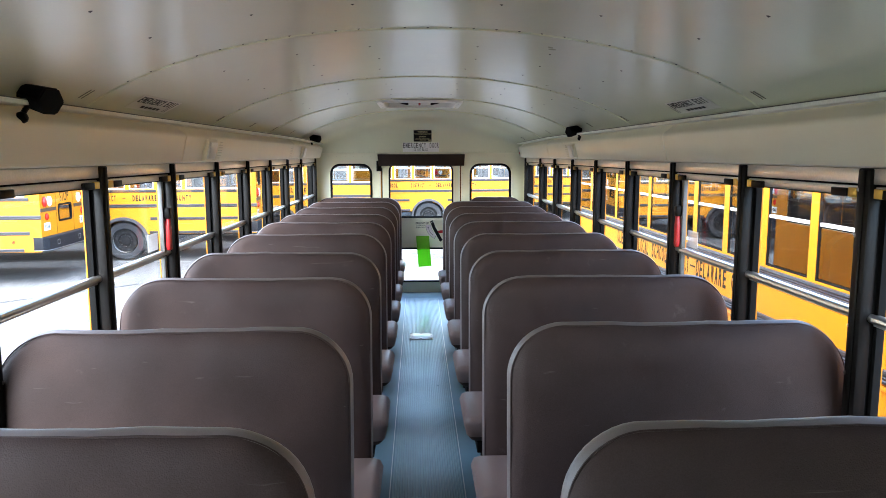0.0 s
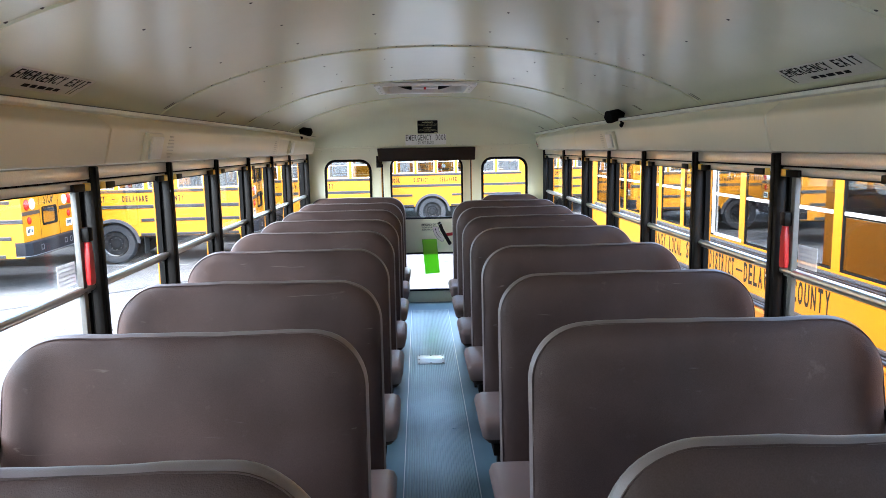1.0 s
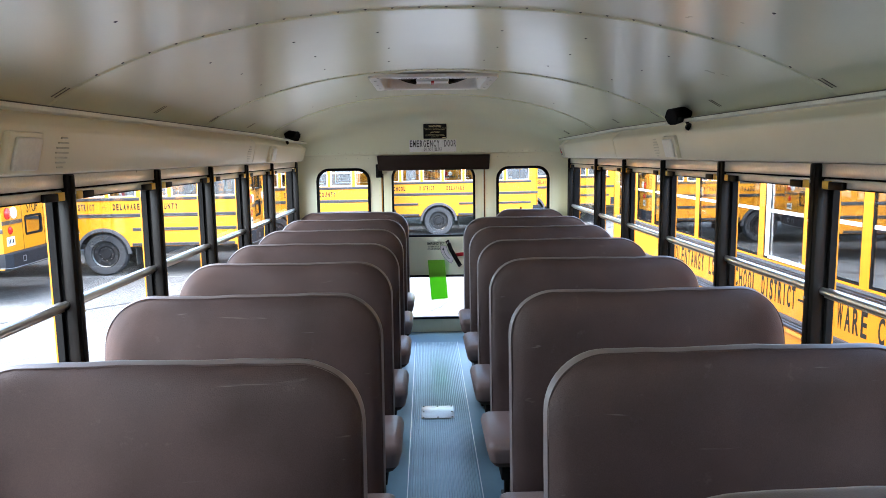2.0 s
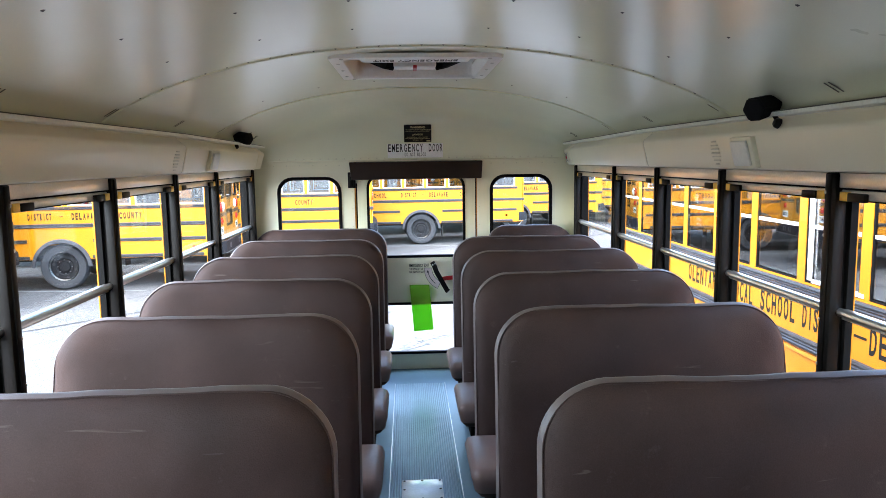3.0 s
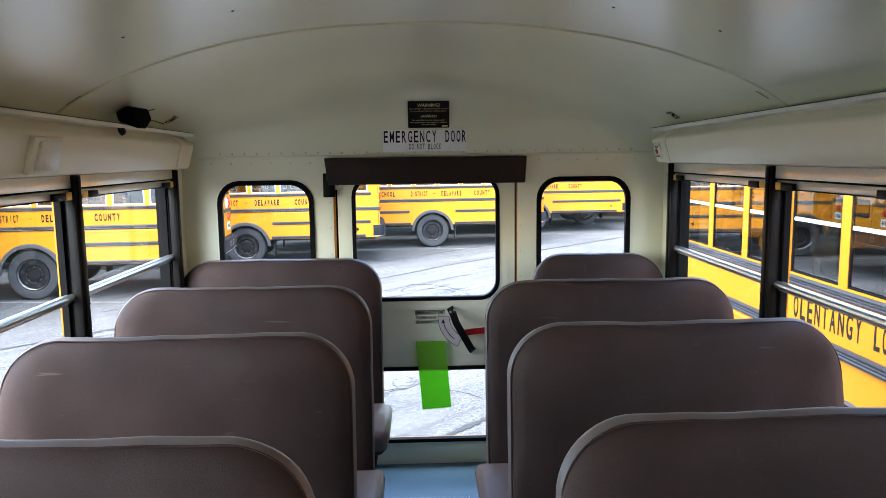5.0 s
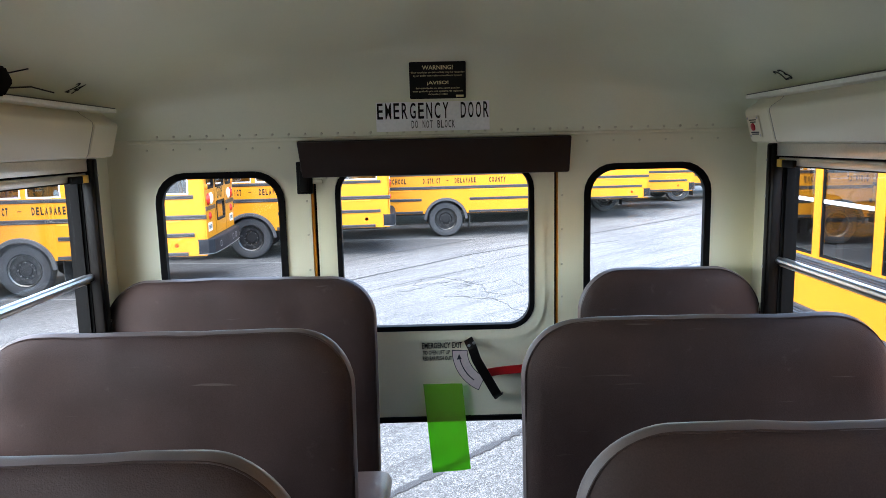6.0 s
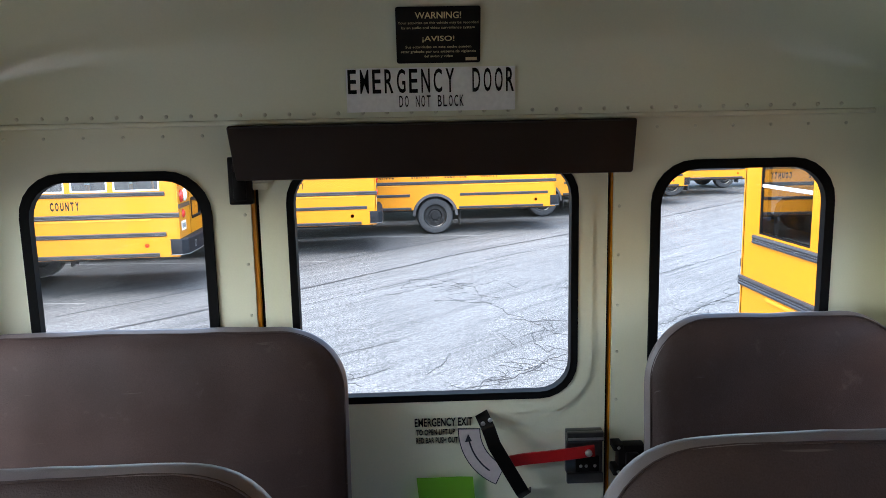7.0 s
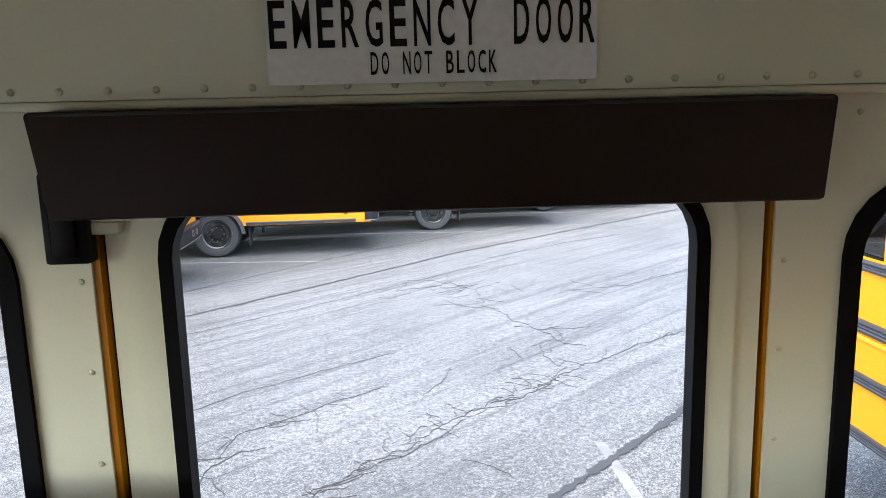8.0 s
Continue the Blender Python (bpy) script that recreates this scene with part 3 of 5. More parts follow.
def build_floor():
    bm = boxes((-1.20, 1.20, FRONT, 0.05, -0.06, 0.0))
    ob = tagged(finish(bm, "floor", M["floor"], smooth=0), "blue-grey rubber bus floor with a ribbed aisle", "floor", kind="structure")
    bm = bmesh.new()
    n = 27
    for k in range(n):                     # aisle ribs
        x = -0.155 + 0.31 * k / (n - 1)
        v = [[bm.verts.new((x + dx, y, z)) for dx, z in ((-0.0045, 0.0005), (-0.0028, 0.0038), (0.0028, 0.0038), (0.0045, 0.0005))] for y in (FRONT + 0.3, -0.36)]
        for a in range(3):
            bm.faces.new((v[0][a], v[0][a + 1], v[1][a + 1], v[1][a]))
        bm.faces.new(v[0])
        bm.faces.new(v[1][::-1])
    rib = part("ribbed_matting", bm, M["rib"], ob, "worn ribbed blue-grey aisle matting")
    rib["kind"] = "stuff"
    for s in (-1, 1):
        part("trim_strip", boxes((s * 0.170 - 0.002, s * 0.170 + 0.002, FRONT + 0.3, -0.36, 0.0005, 0.005), bevel=0.001), M["alu"], ob, "thin aluminium aisle trim strip")
    return ob


def dip(y):
    """The trim ledge sinks a little over its last stretch."""
    return -0.020 * max(0.0, (y + 1.86) / 1.7)


def build_walls():
    for s, side in ((-1, "west"), (1, "east")):
        lo, hi = sorted((s * 1.14, s * 1.195))
        # unseen windows ahead of end are walled over to dim the near seats
        end = (POSTS[-2] if s < 0 else POSTS[-3]) - 0.03
        low = tuple(sorted((s * 1.180, s * 1.195)))
        bm = boxes(low + (FRONT, 0.0, -0.05, SILL), (lo, hi, FRONT, 0.0, HEAD, 1.70), (lo, hi, -0.14, 0.0, SILL, HEAD), (lo, hi, FRONT, end, SILL, HEAD))
        w = tagged(finish(bm, "wall_" + side, M["wallgrey"], smooth=0), "pale grey-green painted steel bus side wall", "wall", kind="structure")
        a, b = sorted((s * 1.197, s * 1.215))
        part("outer_skin", boxes((a, b, FRONT - 0.05, 0.06, -0.35, SILL), (a, b, FRONT - 0.05, 0.06, HEAD, 1.68), (a, b, -0.14, 0.06, SILL, HEAD), (a, b, FRONT - 0.05, end, SILL, HEAD)), M["yellow"], w, "school bus yellow outer panel", smooth=0)
        # rounded cover panels above the windows
        prof = [(1.090, 1.655), (1.084, 1.648), (1.082, 1.640), (1.076, 1.630), (1.046, 1.607), (1.0395, 1.599), (1.0385, 1.588), (1.062, 1.492), (1.067, 1.482), (1.078, 1.478), (1.139, 1.4755), (1.139, 1.66)]
        edges = [FRONT, -4.68, -1.82, -0.295, -0.12] if s > 0 else [FRONT, -4.64, -1.86, -0.295, -0.12]
        for y0, y1 in zip(edges, edges[1:]):
            bm = bmesh.new()
            rows = []
            for y, g in ((y0 + 0.003, 0.005), (y0 + 0.008, 0.0), (y1 - 0.008, 0.0), (y1 - 0.003, 0.005)):
                rows.append([bm.verts.new((s * (x + g), y, z + dip(y) * (z - 1.478) / 0.162)) for x, z in prof])
            for q, r in zip(rows, rows[1:]):
                for k in range(len(prof)):
                    j = (k + 1) % len(prof)
                    bm.faces.new((q[k], q[j], r[j], r[k]))
            bm.faces.new(rows[0])
            bm.faces.new(rows[-1][::-1])
            part("cover_panel", bm, M["cream"], w, "cream-painted cover panel above the windows", smooth=40)
        for y in edges[2:-1]:
            bm = bmesh.new()
            ra, rb = [[bm.verts.new((s * (x + 0.0025), y + d, z - 0.001 * (z < 1.5) + dip(y) * (z - 1.478) / 0.162)) for x, z in prof[1:-2]] for d in (-0.003, 0.003)]
            for k in range(len(ra) - 1):
                bm.faces.new((ra[k], ra[k + 1], rb[k + 1], rb[k]))
            part("panel_gap", bm, M["joint"], w, "dark joint between cover panels", smooth=0)
        # the thin dark strip on the ledge stands in for the recess shadow
        for name, x0, x1, z0, z1, ma, lab in (("trim_ledge", 1.024, 1.092, 1.6395, 1.6515, "ledge", "pale trim ledge along the ceiling edge"), ("ledge_seam", 1.0265, 1.032, 1.6517, 1.6550, "gap", "dark strip painting the recess shadow above the trim ledge")):
            bm = bmesh.new()
            e = 0.002 if name == "trim_ledge" else 0.0003
            ring = [(x0 + e, z0), (x0, z0 + e), (x0, z1 - e), (x0 + e, z1), (x1, z1), (x1, z0)]
            rows = [[bm.verts.new((s * x, y, z + dip(y))) for x, z in ring] for y in (FRONT, -1.86, -0.16)]
            for q, r in zip(rows, rows[1:]):
                for k in range(len(ring)):
                    j = (k + 1) % len(ring)
                    bm.faces.new((q[k], q[j], r[j], r[k]))
            bm.faces.new(rows[0])
            bm.faces.new(rows[-1][::-1])
            part(name, bm, M[ma], w, lab)
    # unseen front, dark to cut bounce; its windscreen slot is sized for light
    y0, y1 = FRONT - 0.06, FRONT
    bm = boxes((-1.2, 1.2, y0, y1, -0.05, 1.36), (-1.2, 1.2, y0, y1, 1.72, 2.0), (-1.2, -0.8, y0, y1, 1.36, 1.72), (0.8, 1.2, y0, y1, 1.36, 1.72))
    front = tagged(finish(bm, "wall_south", M["rail"], smooth=0), "plain dark unseen front wall, its windscreen slot sized to admit light", "wall", kind="structure")
    pane = part("windscreen", boxes((-0.8, 0.8, y0 + 0.02, y0 + 0.025, 1.36, 1.72)), M["glass"], front, smooth=0)
    pane.visible_shadow = False


def hole_plate(bm, X0, X1, Z0, Z1, hole, n, y0, y1):
    """A plate with a rounded hole; hole is an rrect ring with n steps a corner."""
    outer = []
    for c, (cx, cz) in enumerate(((X0, Z0), (X1, Z0), (X1, Z1), (X0, Z1))):
        for k in range(n + 1):
            u, v = hole[c * (n + 1) + k]
            if k * 2 == n:
                outer.append((cx, cz))
            elif (k * 2 < n) == (c % 2 == 0):
                outer.append((cx, v))
            else:
                outer.append((u, cz))
    return ring_plate(bm, outer, hole, y0, y1)


def build_rear():
    n = 6
    bm = bmesh.new()
    for s in (-1, 1):
        a, b = sorted((s * 1.20, s * 0.438))
        p, q = sorted((s * 0.975, s * 0.535))
        hole_plate(bm, a, b, 0.70, 1.532, rrect(p, q, 0.80, 1.41, 0.10, n), n, 0.0, 0.034)
        box(bm, a, b, 0.0, 0.05, -0.06, 0.70)
    box(bm, -1.20, 1.20, 0.0, 0.05, 1.532, 1.75)
    box(bm, -0.438, 0.438, 0.0, 0.05, -0.08, -0.03)
    # rolled seam and rivets under the rear cap
    box(bm, -1.06, 1.06, -0.022, -0.0005, 1.518, 1.530, bevel=0.004)
    wall = tagged(finish(bm, "wall_north", M["wallgrey"]), "pale grey-green steel rear wall with riveted seam", "wall", kind="structure")
    bm = bmesh.new()
    for k in range(-17, 18):
        lathe(bm, [(0.0048, 0.0), (0.0040, 0.0022), (0.002, 0.0036), (0.0, 0.004)], Matrix.Translation((0.0566 * k + 0.010, cap_y(1.541), 1.541)) @ pose(0, 0, 0, 90, 0, 0), 8)
    for s in (-1, 1):
        for k in range(6):
            lathe(bm, [(0.0042, 0.0), (0.0034, 0.002), (0.0, 0.0035)], Matrix.Translation((s * (0.54 + 0.092 * k), 0.0, 1.496)) @ pose(0, 0, 0, 90, 0, 0), 8)
        for z in (1.307, 1.187, 1.06, 0.94, 0.815, 0.69):
            lathe(bm, [(0.0042, 0.0), (0.0034, 0.002), (0.0, 0.0035)], Matrix.Translation((s * 0.452, 0.0, z)) @ pose(0, 0, 0, 90, 0, 0), 8)
    part("rivets", bm, M["paintrivet"], wall)["kind"] = "stuff"
    for s in (-1, 1):
        p, q = sorted((s * 0.975, s * 0.535))
        fr = tagged(finish(ring_plate(bmesh.new(), rrect(p - 0.006, q + 0.006, 0.794, 1.416, 0.106, n), rrect(p + 0.017, q - 0.017, 0.817, 1.393, 0.088, n), -0.008, 0.014), "window_%d" % (1 if s < 0 else 2), M["rubber"]),
                    "fixed rear bus window set in black rubber", "window", kind="structure")
        pane = part("pane", slab(bmesh.new(), rrect(p + 0.010, q - 0.010, 0.810, 1.400, 0.09, n), 0.004, 0.008), M["glass"], fr, smooth=0)
        pane.visible_shadow = False
        part("outer_skin", boxes(tuple(sorted((s * 1.215, s * 0.445))) + (0.052, 0.06, -0.35, 0.79), tuple(sorted((s * 1.215, s * 0.445))) + (0.052, 0.06, 1.42, 1.68)), M["yellow"], wall, "school bus yellow outer panel", smooth=0)
    # emergency door
    bm = bmesh.new()
    hole_plate(bm, -0.418, 0.424, 0.655, 1.525, rrect(-0.347, 0.347, 0.831, 1.424, 0.09, n), n, 0.002, 0.030)
    hole_plate(bm, -0.418, 0.424, -0.025, 0.655, rrect(-0.36, 0.36, 0.118, 0.495, 0.06, n), n, 0.002, 0.030)
    ring_plate(bm, rrect(-0.388, 0.388, 0.79, 1.465, 0.125, n), rrect(-0.352, 0.352, 0.826, 1.429, 0.094, n), -0.006, 0.01)
    door = tagged(finish(bm, "door_1", M["wallgrey"]), "closed pale grey-green emergency door with two windows", "door", kind="structure")
    for i, (x0, x1, z0, z1, r) in enumerate(((-0.347, 0.347, 0.831, 1.424, 0.09), (-0.36, 0.36, 0.118, 0.495, 0.06))):
        fr = part("window_frame", ring_plate(bmesh.new(), rrect(x0 - 0.004, x1 + 0.004, z0 - 0.004, z1 + 0.004, r + 0.004, n), rrect(x0 + 0.014, x1 - 0.014, z0 + 0.014, z1 - 0.014, r * 0.85, n), -0.010, 0.020), M["rubber"], door, "black rubber window gasket")
        pane = part("pane", slab(bmesh.new(), rrect(x0 + 0.010, x1 - 0.010, z0 + 0.010, z1 - 0.010, r * 0.9, n), 0.005, 0.009), M["glass"], fr, smooth=0)
        pane.visible_shadow = False
    part("door_edge", boxes((-0.437, -0.4285, 0.004, 0.05, -0.02, 1.52)), M["yellow"], door, "yellow door edge showing in the gap", smooth=0)
    part("door_edge", boxes((0.4325, 0.437, 0.004, 0.05, -0.02, 1.52)), M["yellow"], door, "yellow door edge showing in the gap", smooth=0)
    part("door_seal", boxes((-0.4285, -0.418, 0.022, 0.05, -0.02, 1.52), (0.424, 0.4325, 0.022, 0.05, -0.02, 1.52)), M["rubber"], door, "black rubber door seal", smooth=0)
    part("outer_skin", boxes((-0.42, 0.42, 0.047, 0.055, -0.35, 0.12), (-0.42, 0.42, 0.047, 0.055, 0.5, 0.81), (-0.42, 0.42, 0.047, 0.055, 1.44, 1.6)), M["yellow"], door, "school bus yellow outer panel", smooth=0)
    # latch and red release bar
    part("handle_guard", sweep_bar([(0.108, -0.006, 0.792), (0.122, -0.045, 0.768), (0.136, -0.052, 0.726), (0.205, -0.052, 0.600), (0.215, -0.035, 0.582), (0.222, -0.004, 0.575)], 0.034, 0.005), M["black"], door, "black bent steel handle guard")
    bm = bmesh.new()
    for x, z in ((0.104, 0.778), (0.122, 0.787)):
        lathe(bm, [(0.006, 0.0), (0.005, 0.003), (0.0, 0.005)], Matrix.Translation((x + 0.006, -0.036, z - 0.002)) @ pose(0, 0, 0, 90, 0, 0), 10)
    part("screw", bm, M["steel"], door)
    part("release_bar", sweep_bar([(0.165, -0.028, 0.668), (0.21, -0.03, 0.676), (0.300, -0.032, 0.684), (0.392, -0.03, 0.693)], 0.030, 0.006), M["red"], door, "red emergency release bar")
    lb = part("latch_box", boxes((0.322, 0.415, -0.018, 0.002, 0.628, 0.742), (0.322, 0.415, -0.032, -0.018, 0.716, 0.742), (0.322, 0.415, -0.032, -0.018, 0.606, 0.632), bevel=0.003), M["gunmetal"], door, "worn dark zinc-plated steel door latch box")
    part("bolt", lathe(bmesh.new(), [(0.009, 0.0), (0.009, 0.006), (0.005, 0.010), (0.0, 0.011)], Matrix.Translation((0.375, -0.035, 0.690)) @ pose(0, 0, 0, 90, 0, 0), 10), M["steel"], lb, "shiny bolt head")
    part("latch_plate", boxes((0.345, 0.405, -0.026, -0.018, 0.634, 0.675), bevel=0.002), M["black"], lb, "black latch plate")
    part("top_strip", boxes((0.324, 0.413, -0.0345, -0.032, 0.722, 0.729), bevel=0.001), M["steel"], lb, "bright worn steel strip")
    for x in (0.358, 0.372, 0.394):
        part("screw", lathe(bmesh.new(), [(0.0045, 0.0), (0.0035, 0.002), (0.0, 0.003)], Matrix.Translation((x, -0.026, 0.650)) @ pose(0, 0, 0, 90, 0, 0), 8), M["steel"], lb)
    sb = part("switch_box", boxes((0.452, 0.520, -0.035, 0.0, 0.640, 0.705), (0.468, 0.500, -0.05, -0.035, 0.655, 0.690), bevel=0.004), M["black"], wall, "black door switch box")
    part("bracket", boxes((0.437, 0.462, -0.042, -0.001, 0.694, 0.712), (0.437, 0.462, -0.042, -0.001, 0.628, 0.650), bevel=0.003), M["black"], sb, "black steel bracket")
    for z in (0.703, 0.639):
        part("screw", lathe(bmesh.new(), [(0.0045, 0.0), (0.0035, 0.002), (0.0, 0.003)], Matrix.Translation((0.450, -0.042, z)) @ pose(0, 0, 0, 90, 0, 0), 8), M["steel"], sb)
    # labels on the door
    part("exit_label", text_bm("EMERGENCY EXIT", 0.022, 0.146, Matrix.Translation((0.013, -0.0005, 0.769)) @ TO_REAR, 0.001, bold=0.012), M["ink"], door, "dark EMERGENCY EXIT lettering")
    part("exit_label", text_bm("TO OPEN LIFT UP", 0.015, 0.099, Matrix.Translation((-0.008, -0.0005, 0.743)) @ TO_REAR, 0.001, bold=0.006), M["ink"], door, "dark TO OPEN LIFT UP lettering")
    part("exit_label", text_bm("RED BAR PUSH OUT", 0.015, 0.106, Matrix.Translation((-0.005, -0.0005, 0.721)) @ TO_REAR, 0.001, bold=0.006), M["ink"], door, "dark RED BAR PUSH OUT lettering")
    cx, cz = 0.215, 0.745
    def fan(r0, r1, a0, a1, y):
        b = bmesh.new()
        ring = [(cx + r1 * math.cos(radians(a0 + (a1 - a0) * k / 14)), cz + r1 * math.sin(radians(a0 + (a1 - a0) * k / 14))) for k in range(15)]
        ring += [(cx + r0 * math.cos(radians(a1 + (a0 - a1) * k / 14)), cz + r0 * math.sin(radians(a1 + (a0 - a1) * k / 14))) for k in range(15)]
        return slab(b, ring, y, y + 0.0006)
    part("arrow_label", fan(0.109, 0.166, 178, 245, 0.0004), M["inkblue"], door, "dark outline of a curved arrow label")
    part("arrow_label", fan(0.1115, 0.1635, 179.2, 244, -0.0004), M["palepink"], door, "pale curved arrow label")
    bm = fan(0.1385, 0.1425, 190, 232, -0.0011)
    a = radians(188)
    tip = [(cx + 0.1405 * math.cos(radians(184)), cz + 0.1405 * math.sin(radians(184))), (cx + 0.132 * math.cos(a), cz + 0.132 * math.sin(radians(193))), (cx + 0.150 * math.cos(a), cz + 0.150 * math.sin(radians(192)))]
    slab(bm, tip, -0.0011, -0.0005)
    part("arrow", bm, M["inkblue"], door, "dark curved arrow")
    # labels on the rear cap
    y = -0.0305
    sg = tagged(finish(boxes((-0.195, 0.195, y, y + 0.002, 1.542, 1.641)), "emergency_door_sign", M["label"], smooth=0), "whitish EMERGENCY DOOR label with black letters", "sign")
    part("lettering", stencil_bm("EMERGENCY", 0.054, 0.245, Matrix.Translation((-0.0685, y - 0.0005, 1.611)) @ TO_REAR), M["ink"], sg, "tall black condensed letters")
    part("lettering", stencil_bm("DOOR", 0.054, 0.096, Matrix.Translation((0.144, y - 0.0005, 1.611)) @ TO_REAR), M["ink"], sg, "tall black condensed letters")
    part("lettering", stencil_bm("DO NOT BLOCK", 0.026, 0.149, Matrix.Translation((0.0005, y - 0.0005, 1.565)) @ TO_REAR, bold=0.006), M["ink"], sg, "small black letters")
    m = Matrix.Translation((0.019, -0.041, 1.711)) @ pose(0, 0, 0, 12.8, 0, 0)
    bm = slab(bmesh.new(), rrect(-0.096, 0.096, -0.062, 0.062, 0.005, 3), 0.0, 0.0015)
    bmesh.ops.transform(bm, matrix=m, verts=bm.verts)
    ws = tagged(finish(bm, "warning_sign", M["ink"], smooth=0), "black camera warning label with pale yellow lettering", "sign")
    f = m @ TO_REAR
    for w, h, wd, z in (("WARNING!", 0.0145, 0.104, 0.043), ("\u00a1AVISO!", 0.0145, 0.073, -0.009)):
        part("lettering", text_bm(w, h, wd, f @ pose(0, z, 0.0005), 0.0005, bold=0.012), M["pale_ink"], ws, "pale yellow bold letters")
    lines = [("Your activities on this vehicle may be recorded", 0.182, 0.0262), ("by an audio and video surveillance system", 0.166, 0.0155), ("Sus actividades en este coche pueden", 0.150, -0.0265), ("estar grabado por una systema de vigilancia", 0.172, -0.0368), ("del audio y video", 0.066, -0.0470)]
    for w, wd, z in lines:
        part("lettering", text_bm(w, 0.0072, wd, f @ pose(0, z, 0.0005), 0.0005), M["pale_ink"], ws, "small pale letters")
    part("maker_mark", bars_bm([(0.062, 0.088, -0.057, -0.050)], f @ pose(0, 0, 0.0005), 0.0005), M["pale_ink"], ws, "pale yellow plain mark")
    # head pad over the door
    bm = boxes((-0.466, 0.472, -0.070, -0.001, 1.392, 1.5165), bevel=0.006)
    for v in bm.verts:
        if v.co.z < 1.45:
            v.co.x *= 0.972 if v.co.x < 0 else 0.987
            v.co.y = min(v.co.y, 0.0) * 0.93
    pad = tagged(finish(bm, "header_pad", M["padm"]), "dark brown vinyl crash pad over the emergency door", "crash pad")
    part("piping", sweep(bmesh.new(), [(-0.458, -0.069, 1.5125), (0.0, -0.0695, 1.513), (0.464, -0.069, 1.5125)], 0.0022, 6), M["seam"], pad, "dark sewn piping")
    for x in (-0.455, 0.462):
        part("end_fold", boxes((x - 0.0045, x + 0.0045, -0.060, -0.004, 1.412, 1.500), bevel=0.004), M["padm"], pad, "folded vinyl end flap")
    part("backing_board", boxes((-0.44, 0.45, -0.006, -0.0005, 1.394, 1.511)), M["matt"], pad, "thin dark backing board", smooth=0)
    st = tagged(finish(boxes((-0.480, -0.426, -0.028, 0.0, 1.334, 1.446), (-0.469, -0.438, -0.034, -0.028, 1.343, 1.43), bevel=0.004), "door_stay_box", M["black"]), "black steel hold-open box beside the door", "door stay")
    part("bracket", boxes((-0.450, -0.376, -0.016, 0.0, 1.384, 1.400), (-0.450, -0.392, -0.016, 0.0, 1.368, 1.384), bevel=0.004), M["wallgrey"], st, "painted steel bracket")
    # translucent green film stuck over the lower window
    bm = bmesh.new()
    quad = [(-0.032, 0.285), (0.110, 0.296), (0.084, 0.629), (-0.059, 0.630)]
    nu, nv = 4, 8
    g = []
    for j in range(nv + 1):
        v = j / nv
        row = []
        for i in range(nu + 1):
            u = i / nu
            x = (quad[0][0] * (1 - u) + quad[1][0] * u) * (1 - v) + (quad[3][0] * (1 - u) + quad[2][0] * u) * v
            z = (quad[0][1] * (1 - u) + quad[1][1] * u) * (1 - v) + (quad[3][1] * (1 - u) + quad[2][1] * u) * v
            row.append(bm.verts.new((x, -0.0185 + 0.002 * math.sin(7 * u + 3 * v), z)))
        g.append(row)
    for j in range(nv):
        for i in range(nu):
            bm.faces.new((g[j][i], g[j][i + 1], g[j + 1][i + 1], g[j + 1][i]))
    tagged(finish(bm, "green_film_sheet", M["film"]), "translucent bright green plastic sheet stuck on the door", "sheet")


def cap_y(z):
    """Where the rear cap's face stands at that height, in the middle."""
    s = (z - 1.53) / (TOP - 1.53)
    return -1.2 + 1.178 * max(0.0, 1 - s ** 5) ** 0.2 - 0.0005


def sweep_bar(pts, w, t):
    """A flat steel bar bent along points that lie about in a plane facing -y."""
    bm = bmesh.new()
    rows = []
    P = [Vector(p) for p in pts]
    for i, p in enumerate(P):
        d = (P[min(i + 1, len(P) - 1)] - P[max(i - 1, 0)]).normalized()
        flat = Vector((d.x, 0, d.z)).normalized()
        side = Vector((-flat.z, 0, flat.x)) * w / 2
        nrm = side.cross(d).normalized() * t / 2
        rows.append([bm.verts.new(p + side + nrm), bm.verts.new(p - side + nrm), bm.verts.new(p - side - nrm), bm.verts.new(p + side - nrm)])
    for q, r in zip(rows, rows[1:]):
        for k in range(4):
            bm.faces.new((q[k], q[(k + 1) % 4], r[(k + 1) % 4], r[k]))
    bm.faces.new(rows[0])
    bm.faces.new(rows[-1][::-1])
    bmesh.ops.bevel(bm, geom=[e for e in bm.edges], offset=0.0008, segments=1, affect="EDGES")
    return bm


